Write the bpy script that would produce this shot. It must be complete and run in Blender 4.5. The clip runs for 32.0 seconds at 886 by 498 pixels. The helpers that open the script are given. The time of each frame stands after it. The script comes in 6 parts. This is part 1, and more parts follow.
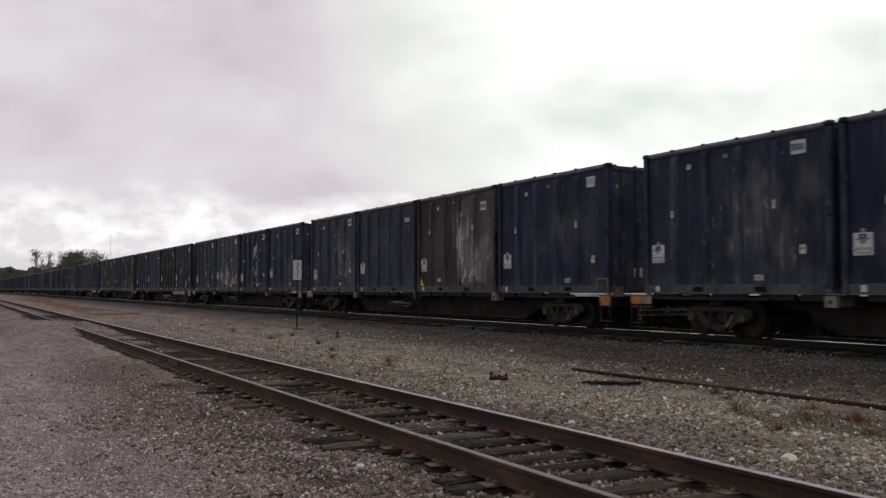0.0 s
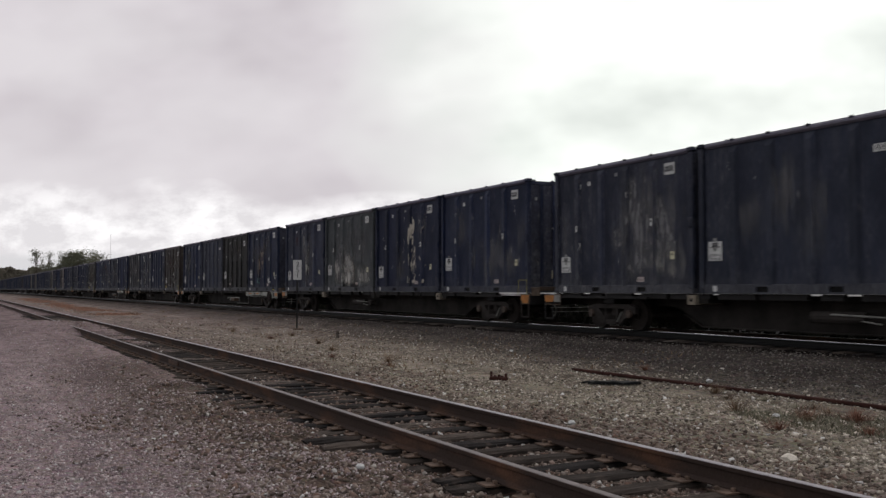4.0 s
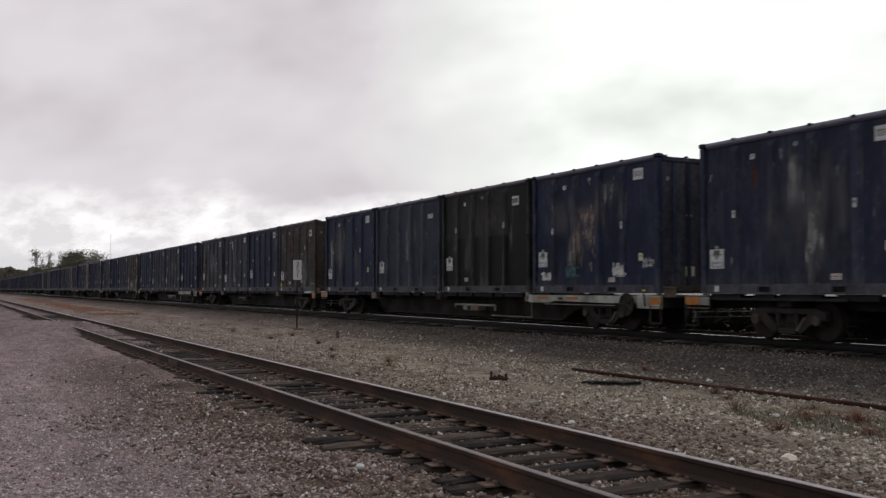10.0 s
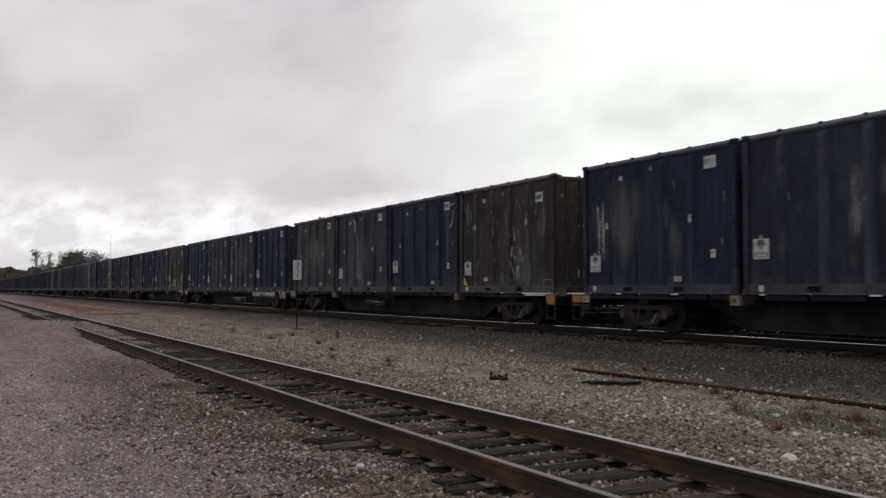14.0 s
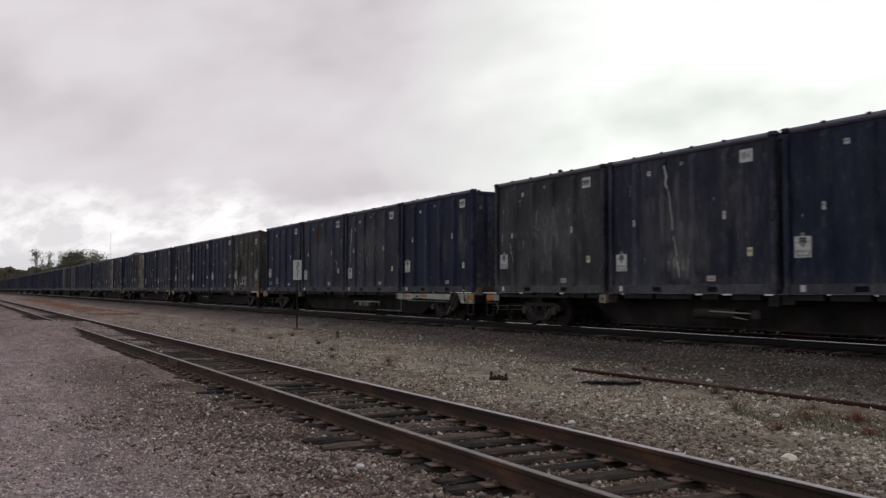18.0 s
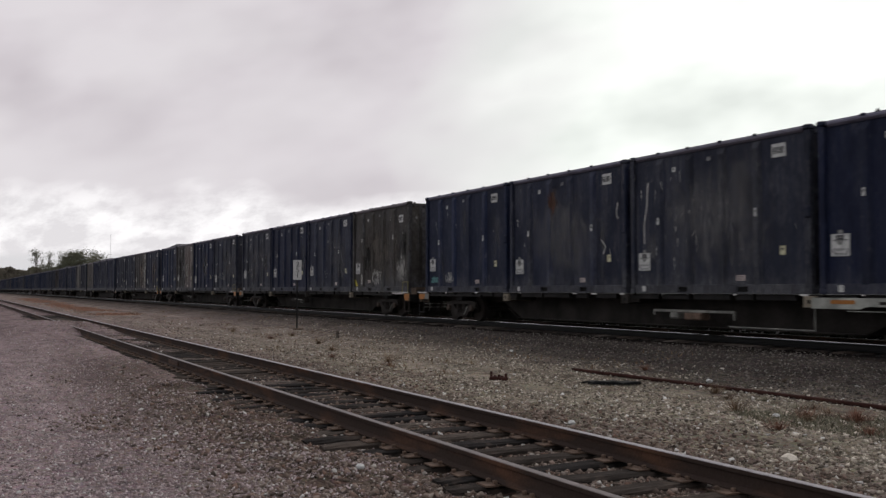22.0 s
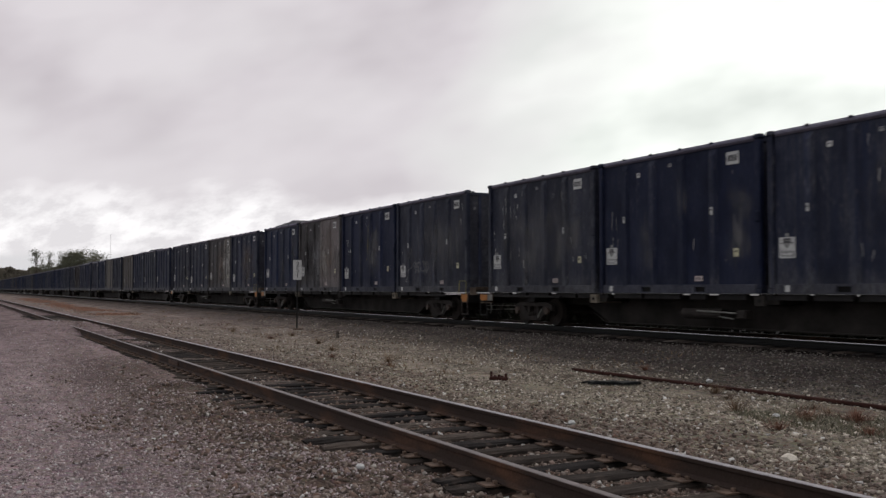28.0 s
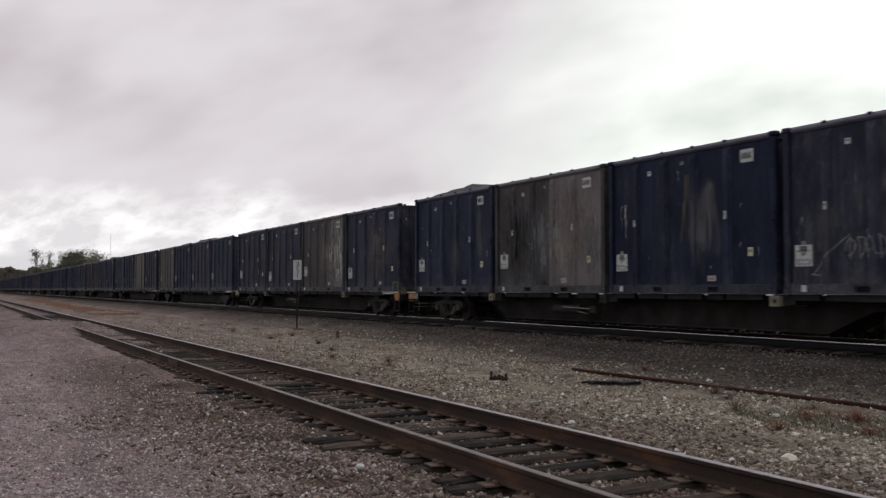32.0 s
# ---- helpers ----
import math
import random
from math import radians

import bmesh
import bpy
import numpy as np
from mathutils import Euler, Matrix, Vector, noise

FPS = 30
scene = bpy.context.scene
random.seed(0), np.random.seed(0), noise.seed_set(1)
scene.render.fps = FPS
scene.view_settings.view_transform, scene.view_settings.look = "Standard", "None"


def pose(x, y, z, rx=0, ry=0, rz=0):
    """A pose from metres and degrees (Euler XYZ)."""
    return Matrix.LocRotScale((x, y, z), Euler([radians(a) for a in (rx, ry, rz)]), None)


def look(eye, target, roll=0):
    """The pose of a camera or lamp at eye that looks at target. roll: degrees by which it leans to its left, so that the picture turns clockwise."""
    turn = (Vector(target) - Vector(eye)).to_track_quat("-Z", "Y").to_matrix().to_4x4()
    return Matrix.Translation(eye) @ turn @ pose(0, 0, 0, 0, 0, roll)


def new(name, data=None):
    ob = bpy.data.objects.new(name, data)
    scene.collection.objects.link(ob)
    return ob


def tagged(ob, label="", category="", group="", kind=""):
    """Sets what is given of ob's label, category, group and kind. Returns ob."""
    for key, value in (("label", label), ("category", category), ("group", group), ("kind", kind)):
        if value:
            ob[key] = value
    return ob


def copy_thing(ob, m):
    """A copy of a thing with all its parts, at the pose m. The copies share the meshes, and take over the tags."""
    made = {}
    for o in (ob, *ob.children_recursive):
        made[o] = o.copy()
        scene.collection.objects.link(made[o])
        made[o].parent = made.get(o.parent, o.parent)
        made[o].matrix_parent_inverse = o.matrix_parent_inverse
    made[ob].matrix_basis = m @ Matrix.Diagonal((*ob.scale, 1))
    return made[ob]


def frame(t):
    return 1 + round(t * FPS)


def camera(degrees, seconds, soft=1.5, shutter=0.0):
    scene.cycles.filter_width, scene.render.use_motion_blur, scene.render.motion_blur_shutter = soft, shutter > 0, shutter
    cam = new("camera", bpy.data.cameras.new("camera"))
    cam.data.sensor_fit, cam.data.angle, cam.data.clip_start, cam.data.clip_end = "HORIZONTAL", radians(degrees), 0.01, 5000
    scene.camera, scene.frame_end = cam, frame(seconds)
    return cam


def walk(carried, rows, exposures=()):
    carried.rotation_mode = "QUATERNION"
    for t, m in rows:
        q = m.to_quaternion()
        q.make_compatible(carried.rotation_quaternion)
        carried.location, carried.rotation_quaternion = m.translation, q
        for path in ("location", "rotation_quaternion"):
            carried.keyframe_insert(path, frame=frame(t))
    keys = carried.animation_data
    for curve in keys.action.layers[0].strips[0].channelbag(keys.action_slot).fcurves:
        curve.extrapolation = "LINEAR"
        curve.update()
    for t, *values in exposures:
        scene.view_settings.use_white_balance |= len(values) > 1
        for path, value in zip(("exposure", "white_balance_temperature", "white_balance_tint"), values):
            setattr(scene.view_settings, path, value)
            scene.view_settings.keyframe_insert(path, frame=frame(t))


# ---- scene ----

# ---- camera: stands still beside the siding ----
EYE = (0.0, 0.0, 1.59)
YAW, PITCH = 26.92, 2.39
cam = camera(49.5, 32.0, soft=1.4, shutter=0.5)
CAM_POSE = pose(*EYE, 90 + PITCH, 0, -YAW)
walk(cam, [(0.0, CAM_POSE), (32.0, CAM_POSE)])

# ---- world, sun, exposure ----
SUN_ELEV, SUN_AZ = 48.0, 62.0          # degrees above the horizon; degrees from +Y towards +X
world = bpy.data.worlds.new("world")
scene.world = world
world.use_nodes = True
wn, wl = world.node_tree.nodes, world.node_tree.links
wn.clear()
sky = wn.new("ShaderNodeTexSky")
sky.sky_type, sky.sun_disc = "NISHITA", False
sky.sun_elevation, sky.sun_rotation = radians(SUN_ELEV), radians(SUN_AZ)
sky.dust_density = 4.0
bg_sky, bg_cloud = wn.new("ShaderNodeBackground"), wn.new("ShaderNodeBackground")
bg_sky.inputs["Strength"].default_value = 0.08
bg_cloud.inputs["Color"].default_value = (0.90, 0.89, 0.92, 1)
bg_cloud.inputs["Strength"].default_value = 0.90
wmix, wout = wn.new("ShaderNodeMixShader"), wn.new("ShaderNodeOutputWorld")
wmix.inputs["Fac"].default_value = 0.85
wl.new(sky.outputs["Color"], bg_sky.inputs["Color"])
wl.new(bg_sky.outputs[0], wmix.inputs[1])
wl.new(bg_cloud.outputs[0], wmix.inputs[2])
wl.new(wmix.outputs[0], wout.inputs["Surface"])

sun_data = bpy.data.lights.new("sun", "SUN")
sun_data.energy, sun_data.angle, sun_data.color = 0.6, radians(25), (1.0, 0.97, 0.93)
sun = new("sun", sun_data)
_se, _sa = radians(SUN_ELEV), radians(SUN_AZ)
SUN_DIR = Vector((math.cos(_se) * math.sin(_sa), math.cos(_se) * math.cos(_sa), math.sin(_se)))
sun.matrix_world = look(SUN_DIR * 60, (0, 0, 0))
scene.view_settings.exposure = 0.0

# ---- plan ----
SIDING_X, SIDING_TOP = 4.755, 0.193      # centre line and rail top of the near siding
MAIN_X, MAIN_TOP = 17.48, 0.47          # centre line and rail top of the main line
HALF_GAUGE = 0.752
BOX_L, BOX_W, BOX_H = 6.10, 2.56, 3.63  # containers
BOX_PITCH, CAR_PITCH = 6.32, 26.603
BOX_Z = MAIN_TOP + 1.01                 # underside of the containers
FIRST_CAR, LAST_CAR = -3, 19
CAR0_Y = 75.00                          # near end of car 0 at 0 s


def train_run(t):
    """Metres that the train has rolled towards the camera at t."""
    u = (t - 16.0) / 16.0
    return 5.6118 * t - 0.00728 * t * t - (0.1217 * u - 0.1128 * (u * u - 0.33) - 0.0333 * u ** 3 + 0.11 * math.exp(-t))


# ---- materials ----
def mat(name):
    m = bpy.data.materials.new(name)
    m.use_nodes = True
    nt = m.node_tree
    return m, nt, nt.nodes["Principled BSDF"]


def node(nt, kind, ins=(), **props):
    n = nt.nodes.new(kind)
    for key, value in props.items():
        setattr_safe(n, key, value)
    for key, value in dict(ins).items():
        sock = n.inputs[key]
        if isinstance(value, bpy.types.NodeSocket):
            nt.links.new(value, sock)
        else:
            sock.default_value = value
    return n


def setattr_safe(n, key, value):
    if key == "operation":
        n.operation = value
    elif key == "blend_type":
        n.blend_type = value
    elif key == "data_type":
        n.data_type = value
    elif key == "feature":
        n.feature = value


def ramp(nt, fac, stops):
    n = nt.nodes.new("ShaderNodeValToRGB")
    nt.links.new(fac, n.inputs["Fac"])
    els = n.color_ramp.elements
    while len(els) < len(stops):
        els.new(0.5)
    for e, (p, c) in zip(els, stops):
        e.position = p
        e.color = (*c, 1) if len(c) == 3 else c
    return n.outputs["Color"]


def grey(a):
    return (a, a, a)


def mixc(nt, fac, a, b, how="MIX"):
    n = nt.nodes.new("ShaderNodeMix")
    n.data_type, n.blend_type = "RGBA", how
    for sock, value in ((n.inputs["Factor"], fac), (n.inputs["A"], a), (n.inputs["B"], b)):
        if isinstance(value, bpy.types.NodeSocket):
            nt.links.new(value, sock)
        elif sock.type == "RGBA":
            sock.default_value = (*value, 1)
        else:
            sock.default_value = value
    return n.outputs["Result"]


def coords(nt, scale=(1, 1, 1), shift=None, space="Object"):
    """Texture coordinates in metres, stretched, and moved apart from object to object."""
    tc = nt.nodes.new("ShaderNodeTexCoord")
    mp = nt.nodes.new("ShaderNodeMapping")
    nt.links.new(tc.outputs[space], mp.inputs["Vector"])
    mp.inputs["Scale"].default_value = scale
    if shift:
        info = nt.nodes.new("ShaderNodeObjectInfo")
        m = node(nt, "ShaderNodeMath", {0: info.outputs["Random"], 1: shift}, operation="MULTIPLY")
        c = nt.nodes.new("ShaderNodeCombineXYZ")
        for i in range(3):
            nt.links.new(m.outputs[0], c.inputs[i])
        nt.links.new(c.outputs[0], mp.inputs["Location"])
    return mp.outputs["Vector"]


def noise_tex(nt, vec, scale, detail=4.0, rough=0.55):
    return node(nt, "ShaderNodeTexNoise", {"Vector": vec, "Scale": scale, "Detail": detail, "Roughness": rough}).outputs["Fac"]


def bump(nt, bsdf, height, strength, dist=0.01):
    n = node(nt, "ShaderNodeBump", {"Height": height, "Strength": strength, "Distance": dist})
    nt.links.new(n.outputs["Normal"], bsdf.inputs["Normal"])


def simple(name, color, rough=0.6, metal=0.0, vary=0.35, scale=6.0, grit=0.25, gloss=0.25):
    """A painted or raw surface with blotches, fine grain and a little relief."""
    m, nt, b = mat(name)
    v = coords(nt, shift=40.0)
    big, fine = noise_tex(nt, v, scale), noise_tex(nt, v, scale * 12)
    lo, hi = [c * (1 - vary) for c in color], [min(1, c * (1 + vary)) for c in color]
    c1 = ramp(nt, big, [(0.3, lo), (0.7, hi)])
    c2 = mixc(nt, 0.5, c1, ramp(nt, fine, [(0.3, grey(0.55)), (0.7, grey(1.0))]), "MULTIPLY")
    nt.links.new(c2, b.inputs["Base Color"])
    b.inputs["Roughness"].default_value, b.inputs["Metallic"].default_value = rough, metal
    b.inputs["Specular IOR Level"].default_value = gloss
    bump(nt, b, fine, grit)
    return m


def container_paint():
    """Dark paint under dust and grime; the object's colour gives the paint, its alpha the dust."""
    m, nt, b = mat("container_paint")
    info = nt.nodes.new("ShaderNodeObjectInfo")
    streak = noise_tex(nt, coords(nt, (1.0, 4.5, 0.22), 60.0), 1.5, 8.0, 0.66)
    cloudy = noise_tex(nt, coords(nt, (1, 1, 0.55), 35.0), 1.1, 7.0, 0.66)
    fine = noise_tex(nt, coords(nt, (1, 9.0, 1.1), 20.0), 5.0, 7.0, 0.75)
    speck = noise_tex(nt, coords(nt, (1, 1.3, 0.45), 80.0), 8.0, 6.0, 0.72)
    up = node(nt, "ShaderNodeSeparateXYZ", {0: coords(nt)}).outputs["Z"]

    def calc(op, u, v, w=0.0):
        return node(nt, "ShaderNodeMath", {0: u, 1: v, 2: w}, operation=op).outputs[0]
    patchy = calc("MULTIPLY_ADD", ramp(nt, cloudy, [(0.40, grey(0.0)), (0.62, grey(1.0))]), 0.75, 0.25)
    veil = calc("MULTIPLY", ramp(nt, streak, [(0.40, grey(0.0)), (0.64, grey(1.0))]), patchy)
    # road dust thrown up over the lowest part of the wall
    foot = node(nt, "ShaderNodeMapRange", {"Value": calc("MULTIPLY_ADD", cloudy, -0.9, up), "From Min": 0.15, "From Max": -0.30}).outputs[0]
    veil = calc("MINIMUM", calc("MULTIPLY_ADD", foot, 0.55, veil), 1.0)
    amount = calc("MULTIPLY", veil, info.outputs["Alpha"])
    dust = ramp(nt, fine, [(0.30, (0.034, 0.035, 0.042)), (0.72, (0.134, 0.134, 0.147))])
    c = mixc(nt, amount, info.outputs["Color"], dust)
    pale = calc("MULTIPLY", ramp(nt, speck, [(0.58, grey(0.0)), (0.72, grey(0.9))]), calc("MULTIPLY", info.outputs["Alpha"], patchy))
    c = mixc(nt, pale, c, (0.21, 0.20, 0.19))
    c = mixc(nt, 0.8, c, ramp(nt, fine, [(0.28, grey(0.35)), (0.68, grey(1.0))]), "MULTIPLY")
    c = mixc(nt, 0.6, c, ramp(nt, cloudy, [(0.34, grey(0.35)), (0.56, grey(1.0))]), "MULTIPLY")
    nt.links.new(c, b.inputs["Base Color"])
    nt.links.new(ramp(nt, streak, [(0.3, grey(0.55)), (0.7, grey(0.8))]), b.inputs["Roughness"])
    b.inputs["Specular IOR Level"].default_value = 0.12
    bump(nt, b, fine, 0.15, 0.006)
    return m


def stain_material():
    """A veil of dried dust or soot with streaky, fading edges; colour and strength come from the object."""
    m, nt, b = mat("dust_veil")
    info = nt.nodes.new("ShaderNodeObjectInfo")
    sep = node(nt, "ShaderNodeSeparateXYZ", {0: coords(nt, space="Generated")})

    def calc(op, u, v, w=0.0):
        return node(nt, "ShaderNodeMath", {0: u, 1: v, 2: w}, operation=op).outputs[0]

    def edge(s, inner):
        d = calc("ABSOLUTE", calc("MULTIPLY_ADD", s, 2.0, -1.0), 0.0)
        return node(nt, "ShaderNodeMapRange", {"Value": d, "From Min": 1.0, "From Max": inner}).outputs[0]
    fall = calc("MULTIPLY", edge(sep.outputs["Y"], 0.1), edge(sep.outputs["Z"], 0.2))
    streak = noise_tex(nt, coords(nt, (1, 5.0, 0.5), 50.0), 2.0, 8.0, 0.7)
    blot = noise_tex(nt, coords(nt, (1, 1.0, 0.6), 90.0), 2.6, 7.0, 0.72)
    mask = calc("MULTIPLY", calc("MULTIPLY_ADD", fall, 0.45, calc("MULTIPLY_ADD", blot, 1.5, -0.72)), ramp(nt, streak, [(0.38, grey(0.05)), (0.62, grey(1.0))]))
    mask = calc("MULTIPLY", node(nt, "ShaderNodeMapRange", {"Value": mask, "From Min": 0.05, "From Max": 0.32}).outputs[0], calc("MULTIPLY", info.outputs["Alpha"], calc("MINIMUM", calc("MULTIPLY", fall, 4.0), 1.0)))
    c = mixc(nt, 0.6, info.outputs["Color"], ramp(nt, blot, [(0.3, grey(0.4)), (0.65, grey(1.0))]), "MULTIPLY")
    nt.links.new(c, b.inputs["Base Color"])
    nt.links.new(mask, b.inputs["Alpha"])
    b.inputs["Roughness"].default_value = 0.9
    b.inputs["Specular IOR Level"].default_value = 0.05
    return m


VEIL = stain_material()
PAINT = container_paint()
DUSTY = simple("dusty_white_decal", (0.20, 0.20, 0.195), 0.7, vary=0.3, scale=6)
WHITE = simple("white_decal", (0.46, 0.46, 0.45), 0.55, vary=0.2, scale=9)
INK = simple("black_ink", (0.03, 0.03, 0.035), 0.6, vary=0.2)
def rail_rust():
    """Dark brown rail steel with patches of fresh rust."""
    m, nt, b = mat("rail_rust")
    v = coords(nt)
    patch, fine = noise_tex(nt, coords(nt, (3, 0.8, 3)), 0.9, 5.0, 0.6), noise_tex(nt, v, 45.0, 5.0, 0.7)
    c = mixc(nt, ramp(nt, patch, [(0.52, grey(0.0)), (0.70, grey(1.0))]), (0.046, 0.032, 0.027), (0.108, 0.056, 0.036))
    c = mixc(nt, 0.7, c, ramp(nt, fine, [(0.3, grey(0.45)), (0.7, grey(1.0))]), "MULTIPLY")
    nt.links.new(c, b.inputs["Base Color"])
    b.inputs["Roughness"].default_value = 0.9
    b.inputs["Specular IOR Level"].default_value = 0.08
    bump(nt, b, fine, 0.4, 0.004)
    return m


RAIL_SIDE = rail_rust()
RAIL_HEAD = simple("rail_head_dull", (0.30, 0.275, 0.285), 0.42, 0.3, vary=0.25, scale=8, grit=0.08)
NEAR_HEAD = simple("rail_head_rusty", (0.14, 0.115, 0.11), 0.5, 0.2, vary=0.3, scale=8, grit=0.1)
MAIN_HEAD = simple("rail_head_bright", (0.38, 0.38, 0.39), 0.12, 1.0, vary=0.03, scale=8, grit=0.0)


def tie_material():
    """Old sleeper wood: tarred blue-black to bleached grey from one sleeper to the next, with long splits."""
    m, nt, b = mat("weathered_tie")
    info = nt.nodes.new("ShaderNodeObjectInfo")
    tone = ramp(nt, info.outputs["Random"], [(0.0, (0.022, 0.021, 0.022)), (0.45, (0.042, 0.035, 0.031)), (0.78, (0.075, 0.060, 0.051)), (1.0, (0.150, 0.128, 0.113))])
    grain = noise_tex(nt, coords(nt, (1.2, 14.0, 14.0), 30.0), 3.0, 6.0, 0.7)
    blot = noise_tex(nt, coords(nt, shift=50.0), 5.0, 5.0, 0.65)
    c = mixc(nt, 0.85, tone, ramp(nt, grain, [(0.36, grey(0.25)), (0.60, grey(1.0))]), "MULTIPLY")
    c = mixc(nt, ramp(nt, blot, [(0.52, grey(0.0)), (0.70, grey(0.7))]), c, (0.085, 0.066, 0.055))
    nt.links.new(c, b.inputs["Base Color"])
    b.inputs["Roughness"].default_value = 0.95
    b.inputs["Specular IOR Level"].default_value = 0.06
    bump(nt, b, grain, 0.7, 0.012)
    return m


TIE = tie_material()
STEEL = simple("car_steel", (0.018, 0.017, 0.017), 0.7, vary=0.4, scale=2, gloss=0.12)
IRON = simple("truck_iron", (0.028, 0.024, 0.022), 0.8, vary=0.35, scale=4, gloss=0.12)
CAP_IRON = simple("brown_bearing_cap", (0.052, 0.037, 0.030), 0.8, vary=0.4, scale=8)
WHEEL = simple("wheel_steel", (0.020, 0.016, 0.014), 0.75, vary=0.3, scale=5, gloss=0.12)
SILL_WHITE = simple("sill_grey_white", (0.175, 0.172, 0.158), 0.7, vary=0.45, scale=2.5)
ORANGE = simple("orange_panel", (0.30, 0.115, 0.022), 0.55, vary=0.25)
YELLOW = simple("yellow_rail", (0.20, 0.175, 0.05), 0.55, vary=0.25)
DECK = simple("worn_deck", (0.45, 0.45, 0.46), 0.12, 0.9, vary=0.15, scale=3, grit=0.0)
BEARER = simple("tan_support_beam", (0.17, 0.145, 0.112), 0.75, vary=0.4, scale=3)
SILL_PALE = simple("pale_side_sill", (0.27, 0.275, 0.25), 0.7, vary=0.5, scale=1.6)
SILL_DARK = simple("dusty_sill", (0.027, 0.024, 0.022), 0.85, vary=0.5, scale=1.2, gloss=0.1)
RUST_IRON = simple("rusty_brown_step", (0.070, 0.050, 0.036), 0.8, vary=0.4, scale=5)
RUST_BROWN = simple("brown_iron", (0.022, 0.016, 0.014), 0.8, vary=0.3)
RUST = simple("orange_rust", (0.062, 0.033, 0.023), 0.85, vary=0.4, scale=6, grit=0.5)
PLATE_IRON = simple("rusty_tie_plate", (0.115, 0.076, 0.056), 0.8, vary=0.4, scale=9)
TEAL = simple("teal_spray", (0.055, 0.15, 0.15), 0.6, vary=0.2)
CHALK = simple("white_spray", (0.46, 0.45, 0.43), 0.75, vary=0.25, scale=9)
SPLASH = simple("splashed_mud", (0.36, 0.33, 0.28), 0.85, vary=0.35, scale=5)
CREAM = simple("yellowed_label", (0.52, 0.49, 0.33), 0.6, vary=0.2)
PINK = simple("red_edged_label", (0.50, 0.42, 0.40), 0.6, vary=0.2)
FAINT = simple("worn_white_spray", (0.22, 0.215, 0.21), 0.75, vary=0.35, scale=14)
FADED_INK = simple("faded_grey_ink", (0.20, 0.20, 0.205), 0.6, vary=0.3, scale=20)
FADED_YELLOW = simple("faded_yellow_run", (0.17, 0.135, 0.045), 0.8, vary=0.4, scale=12)
SAFETY = simple("yellow_triangle", (0.50, 0.42, 0.05), 0.6, vary=0.2)
BLACK_AND_SHADE = simple("black_and_shade", (0.006, 0.006, 0.006), 0.6, vary=0.3, scale=2, gloss=0.1)
TARP = simple("load_cover", (0.030, 0.028, 0.034), 0.7, vary=0.5, scale=2.5, grit=0.4)
LEAF_PALE = simple("thin_leaves", (0.135, 0.135, 0.085), 0.7, vary=0.4, scale=2)
LEAF = simple("tree_leaves", (0.105, 0.108, 0.068), 0.6, vary=0.4, scale=2)
BARK = simple("tree_bark", (0.07, 0.055, 0.045), 0.85, vary=0.3)


# ---- mesh helpers ----
def box(bm, x0, x1, y0, y1, z0, z1, bevel=0.0):
    vs = [bm.verts.new((x, y, z)) for x in (x0, x1) for y in (y0, y1) for z in (z0, z1)]
    fs = [bm.faces.new([vs[i] for i in f]) for f in ((0, 1, 3, 2), (4, 6, 7, 5), (0, 4, 5, 1), (2, 3, 7, 6), (0, 2, 6, 4), (1, 5, 7, 3))]
    if bevel:
        edges = list({e for f in fs for e in f.edges})
        bmesh.ops.bevel(bm, geom=edges, offset=bevel, segments=1, affect="EDGES")
    return bm


def extrude_y(bm, profile, y0, y1):
    """A closed (x, z) outline, counter-clockwise, drawn out along y."""
    a = [bm.verts.new((x, y0, z)) for x, z in profile]
    b = [bm.verts.new((x, y1, z)) for x, z in profile]
    n = len(profile)
    for i in range(n):
        bm.faces.new((a[i], b[i], b[(i + 1) % n], a[(i + 1) % n]))
    bm.faces.new(a)
    bm.faces.new(b[::-1])
    return bm


def extrude_x(bm, profile, x0, x1):
    """A closed (y, z) outline drawn out along x."""
    a = [bm.verts.new((x0, y, z)) for y, z in profile]
    b = [bm.verts.new((x1, y, z)) for y, z in profile]
    n = len(profile)
    for i in range(n):
        bm.faces.new((a[i], a[(i + 1) % n], b[(i + 1) % n], b[i]))
    bm.faces.new(a[::-1])
    bm.faces.new(b)
    return bm


def disc(bm, x0, x1, y, z, r, n=24):
    extrude_x(bm, [(y + r * math.cos(i * 2 * math.pi / n), z + r * math.sin(i * 2 * math.pi / n)) for i in range(n)], x0, x1)
    return bm


def finish(bm, name, *materials):
    bmesh.ops.recalc_face_normals(bm, faces=bm.faces)
    me = bpy.data.meshes.new(name)
    bm.to_mesh(me)
    bm.free()
    for m in materials:
        me.materials.append(m)
    return me


def part(name, bm, material, parent, label=""):
    ob = new(name, finish(bm, name, material))
    ob.parent = parent
    return tagged(ob, label)


def empty(name, m=None):
    ob = new(name)
    ob.empty_display_size = 0.2
    if m is not None:
        ob.matrix_basis = m
    return ob


def B():
    return bmesh.new()


# ---- ground ----
def smooth(a, b, v):
    k = min(1.0, max(0.0, (v - a) / (b - a)))
    return k * k * (3 - 2 * k)


